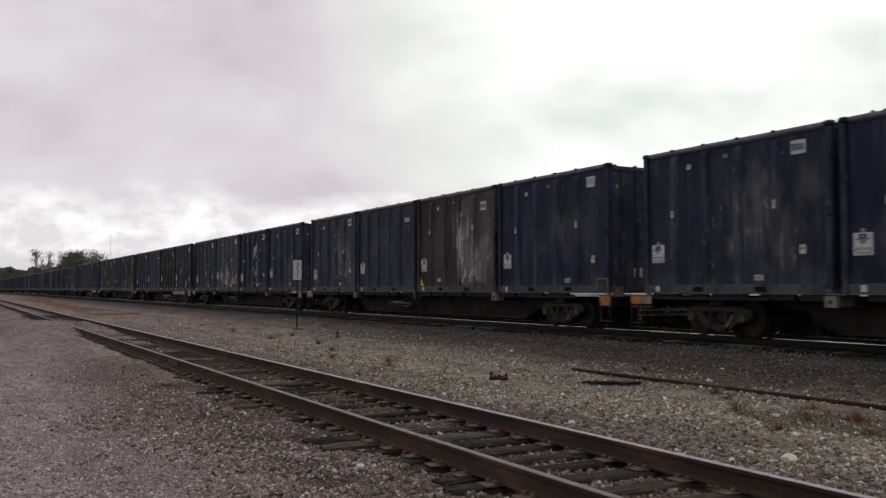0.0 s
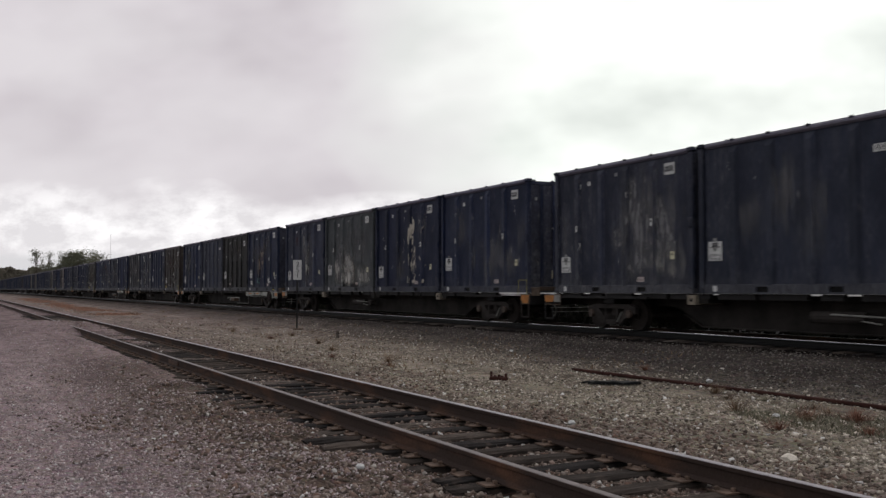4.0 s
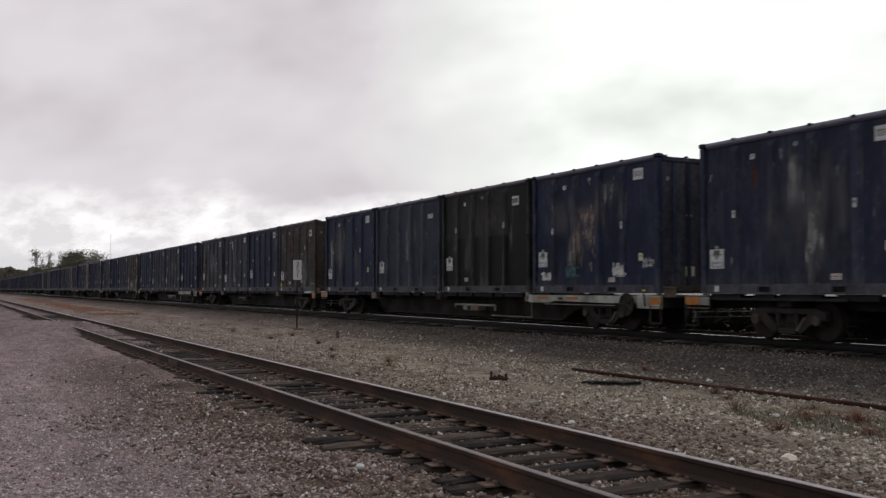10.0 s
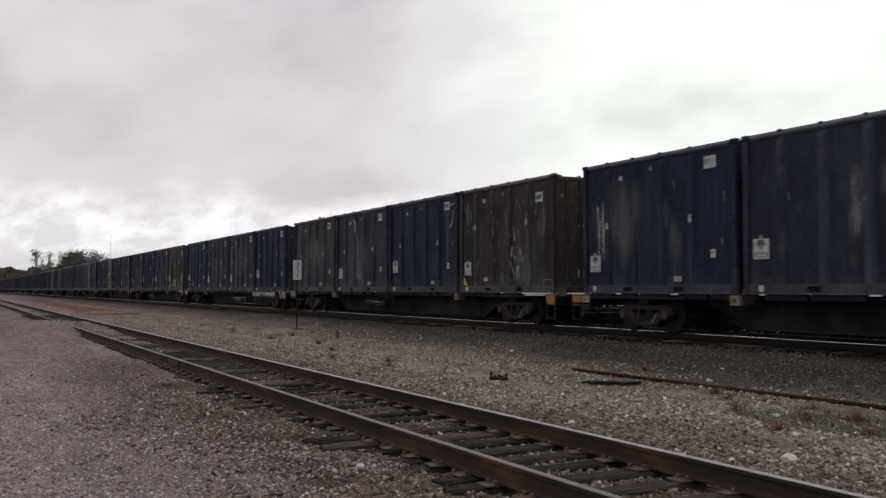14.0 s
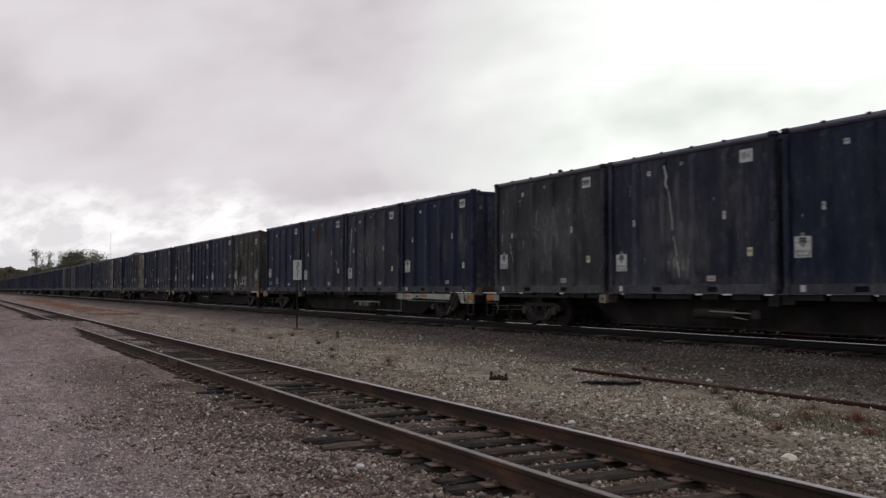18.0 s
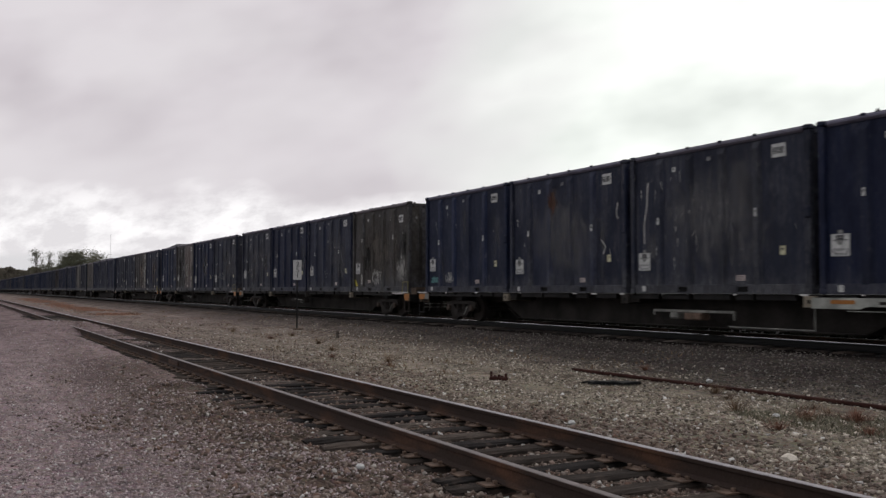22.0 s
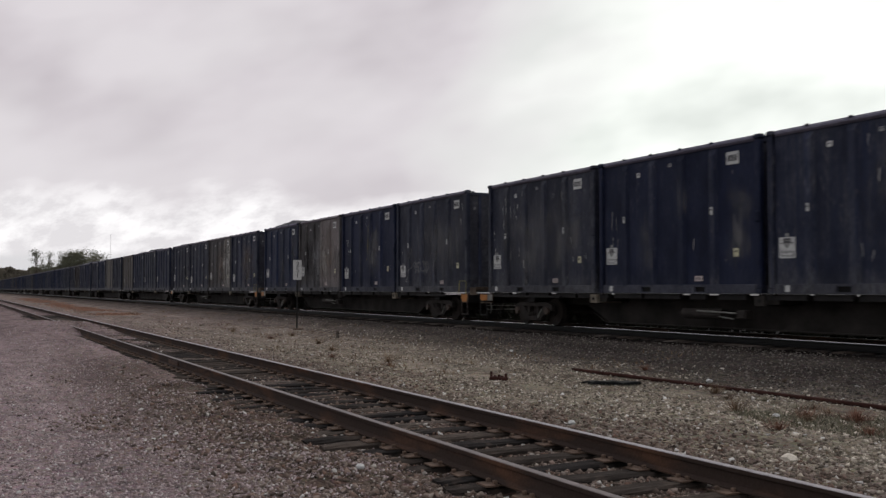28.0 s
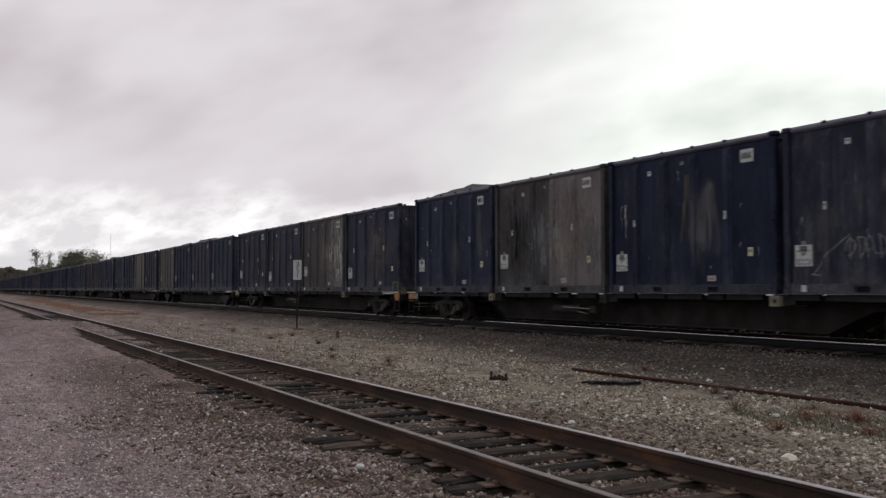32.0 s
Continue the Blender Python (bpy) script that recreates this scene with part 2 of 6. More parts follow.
def ground_z(x, y):
    """Height of the ground: gravel yard, siding bed, dip, ballast of the main line."""
    z = 0.025 * noise.noise((x * 0.35, y * 0.22, 3.1)) + 0.014 * noise.noise((x * 1.3, y * 1.1, 7.7))
    z += (MAIN_TOP - 0.20) * smooth(11.6, 15.4, x) * (1 - smooth(19.6, 23.0, x))
    z -= 0.015 * smooth(3.1, 3.4, x) * (1 - smooth(6.1, 6.4, x)) * (1 - smooth(28.0, 33.0, y))
    # gravel spilled over the sleepers' near ends and, in places, between the rails
    heap = smooth(-0.10, 0.45, noise.noise((x * 1.1, y * 0.9, 12.0)) + 0.5 * noise.noise((x * 3.0, y * 2.6, 4.0)))
    z += 0.062 * heap * smooth(2.3, 2.9, x) * (1 - smooth(3.55, 3.85, x)) + 0.034 * heap * smooth(4.1, 4.3, x) * (1 - smooth(5.2, 5.4, x))
    z += 0.055 * smooth(13.0, 21.0, y) * smooth(2.3, 2.9, x) * (1 - smooth(3.6, 3.85, x)) * (1 - smooth(30.0, 36.0, y))
    # packed dirt of an old crossing buries the near rail
    bank = smooth(33.5, 40.0, y) * (1 - smooth(45.5, 50.0, y))
    z += bank * (0.235 * smooth(1.2, 3.4, x) * (1 - smooth(4.3, 4.9, x)) + 0.165 * smooth(4.3, 4.9, x) * (1 - smooth(5.3, 5.5, x)))
    return z - 0.03


def axis(stops):
    out = []
    for a, b, step in stops:
        n = max(1, round((b - a) / step))
        out += [a + (b - a) * i / n for i in range(n)]
    return out + [stops[-1][1]]


GX = axis([(-1500, -200, 260), (-200, -20, 30), (-20, -4, 2), (-4, 16, 0.2), (16, 26, 0.5), (26, 60, 6), (60, 300, 40), (300, 2600, 400)])
GY = axis([(-1500, -60, 240), (-60, 0, 10), (0, 50, 0.25), (50, 100, 1.0), (100, 400, 10), (400, 1000, 60), (1000, 4500, 500)])


def ground_material():
    m, nt, b = mat("gravel_ground")
    geo = nt.nodes.new("ShaderNodeNewGeometry")
    pos = geo.outputs["Position"]
    sep = node(nt, "ShaderNodeSeparateXYZ", {0: pos})
    wob = noise_tex(nt, pos, 0.5, 5.0, 0.6)
    xw = node(nt, "ShaderNodeMath", {0: wob, 1: 1.6, 2: sep.outputs["X"]}, operation="MULTIPLY_ADD").outputs[0]
    fine = noise_tex(nt, pos, 26.0, 6.0, 0.75)
    grit = noise_tex(nt, pos, 90.0, 3.0, 0.7)
    stones = node(nt, "ShaderNodeTexVoronoi", {"Vector": pos, "Scale": 26.0})
    tint = node(nt, "ShaderNodeTexVoronoi", {"Vector": pos, "Scale": 17.0})
    big = noise_tex(nt, pos, 0.8, 6.0, 0.62)

    back = node(nt, "ShaderNodeMapRange", {"Value": sep.outputs["Y"], "From Min": 13.0, "From Max": 40.0, "To Max": 2.1}).outputs[0]
    xb = node(nt, "ShaderNodeMath", {0: xw, 1: back}, operation="SUBTRACT").outputs[0]

    def mask(a, w, v=xw):
        return node(nt, "ShaderNodeMapRange", {"Value": v, "From Min": a - w, "From Max": a + w}).outputs[0]
    yard = ramp(nt, fine, [(0.32, (0.261, 0.196, 0.201)), (0.68, (0.749, 0.594, 0.595))])
    bed = ramp(nt, fine, [(0.32, (0.062, 0.047, 0.040)), (0.70, (0.325, 0.245, 0.206))])
    mid_near = ramp(nt, fine, [(0.32, (0.181, 0.155, 0.123)), (0.68, (0.670, 0.583, 0.466))])
    near_y = node(nt, "ShaderNodeMapRange", {"Value": node(nt, "ShaderNodeMath", {0: wob, 1: 14.0, 2: sep.outputs["Y"]}, operation="MULTIPLY_ADD").outputs[0], "From Min": 37.0, "From Max": 21.0, "To Min": 0.12}).outputs[0]
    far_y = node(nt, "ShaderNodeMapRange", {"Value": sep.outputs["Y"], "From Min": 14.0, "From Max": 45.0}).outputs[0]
    # lens tint put into the colour: gravel turns pinker with distance
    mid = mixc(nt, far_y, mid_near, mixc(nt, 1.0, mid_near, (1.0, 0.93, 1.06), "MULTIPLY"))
    ballast = ramp(nt, fine, [(0.32, (0.050, 0.042, 0.040)), (0.72, (0.212, 0.180, 0.160))])
    # grazing-view darkening put into the colour of the farther yard
    yard = mixc(nt, node(nt, "ShaderNodeMapRange", {"Value": sep.outputs["Y"], "From Min": 20.0, "From Max": 38.0}).outputs[0], yard, mixc(nt, 1.0, yard, (0.80, 0.79, 0.79), "MULTIPLY"))
    c = mixc(nt, node(nt, "ShaderNodeMath", {0: mask(2.6, 0.9), 1: near_y}, operation="MULTIPLY").outputs[0], yard, bed)
    soil = noise_tex(nt, pos, 1.5, 6.0, 0.66)
    mid = mixc(nt, ramp(nt, soil, [(0.50, grey(0.0)), (0.64, grey(0.75))]), mid, (0.17, 0.125, 0.095))
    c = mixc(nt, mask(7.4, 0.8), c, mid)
    c = mixc(nt, mask(12.1, 1.7, xb), c, ballast)
    # shade along the rails painted into the ballast colour as a dark band
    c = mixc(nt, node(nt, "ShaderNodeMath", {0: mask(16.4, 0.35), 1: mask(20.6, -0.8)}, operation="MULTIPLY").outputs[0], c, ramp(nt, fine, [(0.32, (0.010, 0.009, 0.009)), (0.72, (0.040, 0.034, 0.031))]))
    pale_yard = ramp(nt, fine, [(0.32, (0.42, 0.40, 0.395)), (0.68, (0.70, 0.68, 0.67))])
    c = mixc(nt, mask(24.6, 0.5), c, pale_yard)
    c = mixc(nt, 0.6, c, ramp(nt, big, [(0.32, grey(0.55)), (0.68, grey(1.0))]), "MULTIPLY")
    drift = noise_tex(nt, node(nt, "ShaderNodeMapping", {"Vector": pos, "Scale": (0.9, 0.16, 1.0)}).outputs[0], 1.1, 6.0, 0.65)
    c = mixc(nt, 0.7, c, ramp(nt, drift, [(0.36, grey(0.5)), (0.62, grey(1.0))]), "MULTIPLY")
    c = mixc(nt, 0.5, c, ramp(nt, stones.outputs["Distance"], [(0.0, grey(1.0)), (0.75, grey(0.30))]), "MULTIPLY")
    c = mixc(nt, 0.35, c, ramp(nt, grit, [(0.3, grey(0.4)), (0.7, grey(1.0))]), "MULTIPLY")
    c = mixc(nt, 0.12, c, tint.outputs["Color"], "SOFT_LIGHT")
    mottle = noise_tex(nt, node(nt, "ShaderNodeMapping", {"Vector": pos, "Scale": (1.0, 0.55, 1.0)}).outputs[0], 5.0, 7.0, 0.72)
    c = mixc(nt, 0.8, c, ramp(nt, mottle, [(0.34, grey(0.42)), (0.50, grey(0.95)), (0.66, grey(1.25))]), "MULTIPLY")
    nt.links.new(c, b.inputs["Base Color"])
    b.inputs["Roughness"].default_value = 0.95
    b.inputs["Specular IOR Level"].default_value = 0.0
    bump(nt, b, stones.outputs["Distance"], 0.8, -0.03)
    return m


def build_ground():
    verts = [(x, y, ground_z(x, y)) for y in GY for x in GX]
    nx = len(GX)
    faces = [(j * nx + i, j * nx + i + 1, (j + 1) * nx + i + 1, (j + 1) * nx + i) for j in range(len(GY) - 1) for i in range(nx - 1)]
    me = bpy.data.meshes.new("ground")
    me.from_pydata(verts, [], faces)
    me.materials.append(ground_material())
    me.polygons.foreach_set("use_smooth", [True] * len(me.polygons))
    return tagged(new("ground", me), "grey-brown gravel yard with dark ballast bank under the main line", "ground", kind="structure")


build_ground()


# ---- loose stones on the ground, denser near the track side ----
def stone_material(name, stops):
    m, nt, b = mat(name)
    geo = nt.nodes.new("ShaderNodeNewGeometry")
    c = ramp(nt, geo.outputs["Random Per Island"], stops)
    fine = noise_tex(nt, geo.outputs["Position"], 70.0, 4.0, 0.7)
    c = mixc(nt, 0.6, c, ramp(nt, fine, [(0.3, grey(0.5)), (0.7, grey(1.0))]), "MULTIPLY")
    nt.links.new(c, b.inputs["Base Color"])
    b.inputs["Roughness"].default_value = 0.9
    b.inputs["Specular IOR Level"].default_value = 0.1
    return m


CHIP = np.array([(x, y, z) for x in (-0.62, 0.62) for y in (-0.62, 0.62) for z in (-0.62, 0.62)])
CHIP_F = np.array([(0, 1, 3), (0, 3, 2), (4, 6, 7), (4, 7, 5), (0, 4, 5), (0, 5, 1), (2, 3, 7), (2, 7, 6), (0, 2, 6), (0, 6, 4), (1, 5, 7), (1, 7, 3)])


def stones(name, count, x0, x1, r0, r1, small, large, material, label, seed, skip=None, wide=False):
    """Angular stones strewn over a strip of the ground, in one mesh."""
    rg = np.random.default_rng(seed)
    r = np.exp(rg.uniform(math.log(r0), math.log(r1), count * 4))
    az = rg.uniform(radians(0.5), radians(55), count * 4)
    if wide:
        az = rg.uniform(radians(55), radians(170), count * 4)
    x, y = r * np.sin(az), r * np.cos(az)
    edge = 0.45 * np.sin(y * 0.9) + 0.3 * np.sin(y * 2.3 + 1) + rg.normal(0, 0.45, len(x))
    back = 2.1 * np.clip((y - 13) / 27, 0, 1)
    keep = (x > x0 + edge + (back if x0 > 11 else 0)) & (x < x1 + edge + (back if 11 < x1 < 13 else 0))
    if skip is not None:
        keep &= ~skip(x, y)
    x, y = x[keep][:count], y[keep][:count]
    n = len(x)
    z = np.array([ground_z(a, b) for a, b in zip(x, y)])
    size = small + (large - small) * rg.uniform(0, 1, n) ** 2.2
    v = CHIP[None] * rg.uniform(0.6, 1.2, (n, 8, 1)) + rg.normal(0, 0.17, (n, 8, 3))
    v *= np.stack([np.ones(n), rg.uniform(0.5, 1.0, n), rg.uniform(0.34, 0.64, n)], 1)[:, None]
    q = rg.normal(size=(n, 4))
    q[:, 1:3] *= 0.25
    q /= np.linalg.norm(q, axis=1)[:, None]
    w, a, b, c = q.T
    rot = np.stack([1 - 2 * (b * b + c * c), 2 * (a * b - c * w), 2 * (a * c + b * w), 2 * (a * b + c * w), 1 - 2 * (a * a + c * c), 2 * (b * c - a * w),
                    2 * (a * c - b * w), 2 * (b * c + a * w), 1 - 2 * (a * a + b * b)], 1).reshape(n, 3, 3)
    v = np.einsum("nij,nkj->nki", rot, v) * (size / 1.85)[:, None, None]
    v += np.stack([x, y, z + size * rg.uniform(-0.05, 0.16, n)], 1)[:, None]
    f = (CHIP_F[None] + 8 * np.arange(n)[:, None, None]).reshape(-1, 3)
    me = bpy.data.meshes.new(name)
    me.vertices.add(8 * n)
    me.vertices.foreach_set("co", v.reshape(-1))
    me.loops.add(f.size)
    me.loops.foreach_set("vertex_index", f.reshape(-1))
    me.polygons.add(len(f))
    me.polygons.foreach_set("loop_start", np.arange(0, f.size, 3))
    me.update(calc_edges=True)
    me.materials.append(material)
    return tagged(new(name, me), label, "gravel", kind="stuff")


def off_rails(x, y):
    d = np.abs(np.abs(x - SIDING_X) - HALF_GAUGE)
    return d < 0.10


def siding_only(x, y):
    """Keeps coarse ballast off the rails and, farther along, off the trodden yard."""
    return off_rails(x, y) | ((x < 3.9) & (y > 15 + 3 * np.sin(x * 5) + 4 * np.sin(x * 31 + y * 17)))


def bare(x, y):
    """Patches of soil with few stones."""
    return np.sin(x * 2.1 + 1.6 * np.sin(y * 0.9)) * np.sin(y * 1.3 + 1.3 * np.sin(x * 1.1)) > 0.62


BED_STONE = stone_material("siding_ballast_stone", [(0.0, (0.066, 0.052, 0.044)), (0.35, (0.160, 0.120, 0.099)), (0.6, (0.245, 0.195, 0.168)), (0.8, (0.180, 0.110, 0.084)), (0.95, (0.340, 0.300, 0.262)), (1.0, (0.560, 0.550, 0.530))])
YARD_STONE = stone_material("yard_gravel_stone", [(0.0, (0.150, 0.117, 0.116)), (0.4, (0.320, 0.254, 0.254)), (0.85, (0.480, 0.394, 0.392)), (1.0, (0.610, 0.590, 0.575))])
MID_STONE = stone_material("strip_gravel_stone", [(0.0, (0.102, 0.086, 0.070)), (0.48, (0.272, 0.233, 0.190)), (0.80, (0.440, 0.382, 0.312)), (0.95, (0.620, 0.556, 0.475)), (1.0, (0.720, 0.710, 0.690))])
DARK_STONE = stone_material("main_ballast_stone", [(0.0, (0.038, 0.033, 0.031)), (0.5, (0.116, 0.101, 0.090)), (0.9, (0.210, 0.180, 0.160)), (1.0, (0.26, 0.25, 0.235))])
stones("gravel", 36000, 2.0, 7.4, 4.5, 48, 0.026, 0.085, BED_STONE, "brown and grey ballast stones round the siding", 1, siding_only)
stones("gravel", 34000, -0.8, 3.3, 6.5, 45, 0.014, 0.048, YARD_STONE, "fine pinkish grey gravel of the yard", 2)
stones("gravel", 26000, 7.0, 11.9, 7.5, 50, 0.022, 0.075, MID_STONE, "pale loose gravel between the tracks", 3, bare)
stones("gravel", 24000, 11.6, 15.5, 11.0, 60, 0.030, 0.070, DARK_STONE, "dark grey ballast stones beside the main line", 4)

stones("gravel", 7000, 2.0, 7.4, 2.2, 20, 0.026, 0.085, BED_STONE, "brown and grey ballast stones round the siding", 5, off_rails, True)
stones("gravel", 5000, 7.0, 11.9, 7.0, 20, 0.022, 0.075, MID_STONE, "pale loose gravel between the tracks", 6, None, True)


# ---- tracks ----
RAIL_PROFILE = [(-0.070, 0.0), (0.070, 0.0), (0.070, 0.012), (0.012, 0.032), (0.009, 0.125), (0.034, 0.136), (0.036, 0.166), (0.030, 0.172),
                (-0.030, 0.172), (-0.036, 0.166), (-0.034, 0.136), (-0.009, 0.125), (-0.012, 0.032), (-0.070, 0.012)]


# main-line rails: head crowned and polished by traffic
WORN_PROFILE = [(-0.070, 0.0), (0.070, 0.0), (0.070, 0.012), (0.012, 0.032), (0.009, 0.125), (0.034, 0.136), (0.036, 0.157), (0.0305, 0.167), (0.026, 0.1715), (0.0, 0.1725),
                (-0.026, 0.1715), (-0.0305, 0.167), (-0.036, 0.157), (-0.034, 0.136), (-0.009, 0.125), (-0.012, 0.032), (-0.070, 0.012)]


def rail_mesh(name, y0, y1, head):
    bm = extrude_y(B(), WORN_PROFILE if head == MAIN_HEAD else RAIL_PROFILE, y0, y1)
    me = finish(bm, name, BLACK_AND_SHADE if head == MAIN_HEAD else RAIL_SIDE, head)
    for p in me.polygons:
        if p.normal.z > 0.2 and p.center.z > 0.152:
            p.material_index = 1
    return me


def rail(x, top, y0, y1, head, label, parent):
    ob = new("rail", rail_mesh("rail", y0, y1, head))
    ob.location = (x, 0, top - 0.172)
    ob.parent = parent
    return tagged(ob, label)


siding = tagged(empty("siding_track"), "rusty disused siding track on weathered wooden sleepers in gravel", "railway track", kind="structure")
NEAR_RAIL, FAR_RAIL = SIDING_X - HALF_GAUGE, SIDING_X + HALF_GAUGE
rail(NEAR_RAIL, SIDING_TOP, -40, 300, NEAR_HEAD, "rusty rail with a worn grey head, buried at an old crossing", siding)
rail(FAR_RAIL, SIDING_TOP, -40, 300, RAIL_HEAD, "rusty rail with a worn grey head", siding)
main = tagged(empty("main_track"), "main line track with shiny rail heads on dark ballast", "railway track", kind="structure")
rail(MAIN_X - HALF_GAUGE, MAIN_TOP, -60, 1200, MAIN_HEAD, "dark rail with a polished head", main)
rail(MAIN_X + HALF_GAUGE, MAIN_TOP, -60, 1200, STEEL, "dark rail with a dull head", main)


def tie_mesh(seed):
    """A weathered sleeper: checked top, ragged rounded ends."""
    rg = random.Random(seed)
    bm = B()
    n = 9
    rings = []
    for i in range(n + 1):
        x = -1.30 + 2.60 * i / n + (rg.uniform(-0.07, 0.07) if i in (0, n) else 0)
        shrink = 0.75 if i in (0, n) else 1.0
        ring = []
        for y, z in ((-0.115, -0.16), (-0.115, -0.02), (-0.085, 0.0), (-0.02, -0.006), (0.03, 0.002), (0.085, 0.0), (0.115, -0.02), (0.115, -0.16)):
            ring.append(bm.verts.new((x + rg.uniform(-0.02, 0.02), y * shrink + rg.uniform(-0.01, 0.01), z + rg.uniform(-0.008, 0.006) - (0.015 if shrink < 1 else 0))))
        rings.append(ring)
    for a, b in zip(rings, rings[1:]):
        for i in range(8):
            bm.faces.new((a[i], b[i], b[(i + 1) % 8], a[(i + 1) % 8]))
    bm.faces.new(rings[0])
    bm.faces.new(rings[-1][::-1])
    return finish(bm, "sleeper", TIE)


def tie_plate_mesh():
    bm = B()
    box(bm, -0.19, 0.19, -0.09, 0.09, -0.004, 0.012, 0.003)
    for x, y in ((-0.092, -0.05), (0.092, 0.05), (-0.092, 0.06), (0.16, -0.06)):
        box(bm, x - 0.018, x + 0.018, y - 0.016, y + 0.016, 0.010, 0.042, 0.005)
    return finish(bm, "tie_plate", PLATE_IRON)


def build_ties():
    rg = random.Random(11)
    kinds = [tie_mesh(s) for s in range(7)]
    plate = tie_plate_mesh()
    y = -40.0
    while y < 62:
        y += 0.52 + rg.uniform(-0.05, 0.05)
        if 38.9 < y < 46.5:
            continue
        ob = new("sleeper", rg.choice(kinds))
        ob.matrix_basis = pose(SIDING_X + rg.uniform(-0.13, 0.13), y, SIDING_TOP - 0.172 - 0.020, rg.uniform(-1.5, 1.5), rg.uniform(-0.5, 0.5), rg.uniform(-3.5, 3.5) + (180 if rg.random() < 0.5 else 0))
        ob.parent = siding
        if -2 < y < 34:
            for x in (NEAR_RAIL, FAR_RAIL):
                pl = new("tie_plate", plate)
                pl.matrix_basis = pose(x, y, SIDING_TOP - 0.172 - 0.012, 0, 0, rg.choice((0, 180)))
                pl.parent = siding
    for i in range(240):
        ob = new("sleeper", kinds[i % 7])
        ob.matrix_basis = pose(MAIN_X + rg.uniform(-0.02, 0.02), -15 + i * 0.52, MAIN_TOP - 0.172 - 0.012, 0, 0, 180 * (i % 2))
        ob.parent = main


build_ties()
for jy in (19.9,):
    bm = B()
    for s in (-1, 1):
        box(bm, NEAR_RAIL + s * 0.024 - 0.012, NEAR_RAIL + s * 0.024 + 0.012, jy - 0.45, jy + 0.45, SIDING_TOP - 0.135, SIDING_TOP - 0.045, 0.004)
    part("joint_bar", bm, RUST, siding, "rust-orange bolted joint bar")


# ---- things lying about ----
def strewn(name, bm, material, m, label, category):
    ob = new(name, finish(bm, name, material))
    ob.matrix_basis = m
    return tagged(ob, label, category)


RED_RUST = simple("dark_red_rust", (0.050, 0.022, 0.018), 0.9, vary=0.4, scale=4, gloss=0.1)
# old rail lying along the foot of the ballast
ob = new("scrap_rail", rail_mesh("scrap_rail", -6.0, 6.0, RED_RUST))
ob.matrix_basis = pose(11.13, 9.9, ground_z(11.1, 10) - 0.112, 0, 0, 1.6)
ob.data.materials[0] = RED_RUST
tagged(ob, "rusty brown rail lying loose at the foot of the ballast", "rail")

bm = B()
mat_rng = random.Random(19)
outline = []
for i in range(22):
    a = 6.283 * i / 22
    k = mat_rng.uniform(0.8, 1.12)
    outline.append((0.27 * math.cos(a) * k, 0.50 * math.sin(a) * k))
lower = [bm.verts.new((x, y, 0.0)) for x, y in outline]
upper = [bm.verts.new((x * 0.96, y * 0.97, 0.03 + mat_rng.uniform(-0.015, 0.025))) for x, y in outline]
hub = bm.verts.new((0, 0, 0.045))
for i in range(22):
    bm.faces.new((lower[i], lower[(i + 1) % 22], upper[(i + 1) % 22], upper[i]))
    bm.faces.new((upper[i], upper[(i + 1) % 22], hub))
strewn("scrap_mat", bm, BLACK_AND_SHADE, pose(10.05, 13.35, ground_z(10.05, 13.3) + 0.015, 0, 2, 58), "black crumpled rubber mat lying in the gravel", "scrap")

bm = box(B(), -0.17, 0.17, -0.05, 0.05, 0.0, 0.06, 0.01)
for x, top, w in ((-0.15, 0.150, 0.016), (-0.075, 0.085, 0.022), (0.01, 0.100, 0.02), (0.075, 0.080, 0.024), (0.145, 0.125, 0.017)):
    box(bm, x - w, x + w, -0.025, 0.025, 0.045, top, 0.008)
strewn("scrap_bracket", bm, RED_RUST, pose(8.65, 14.85, ground_z(8.65, 14.85) + 0.005, 0, 0, -60), "dark rusty iron bracket with prongs on the gravel", "scrap")

rg = random.Random(3)
bm = B()
bmesh.ops.create_icosphere(bm, subdivisions=2, radius=0.055)
for v in bm.verts:
    v.co *= 1 + rg.uniform(-0.25, 0.25)
    v.co.z *= 0.6
strewn("litter", bm, WHITE, pose(11.62, 12.75, ground_z(11.6, 12.7) + 0.04), "crumpled white paper beside the loose rail", "litter")
for x, y, s in ((7.02, 6.65, 0.075), (6.6, 9.6, 0.05), (3.2, 7.9, 0.045), (9.3, 9.0, 0.05), (12.6, 21.0, 0.05)):
    bm = B()
    bmesh.ops.create_icosphere(bm, subdivisions=2, radius=s)
    for v in bm.verts:
        v.co *= 1 + rg.uniform(-0.18, 0.18)
        v.co.z *= 0.62
    strewn("rock", bm, MID_STONE if s > 0.07 else WHITE, pose(x, y, ground_z(x, y) + s * 0.35), "pale whitish rock lying on the gravel", "rock")

# stub of an old post
bm = B()
disc(bm, -0.05, 0.05, 0, 0, 0.05, 10)
bmesh.ops.rotate(bm, verts=bm.verts, matrix=Matrix.Rotation(radians(90), 3, "Y"))
bmesh.ops.scale(bm, verts=bm.verts, vec=(1, 1, 2.6))
strewn("post_stub", bm, TIE, pose(11.4, 30.2, ground_z(11.4, 30.2) + 0.11), "short dark wooden post stub in the gravel", "post")

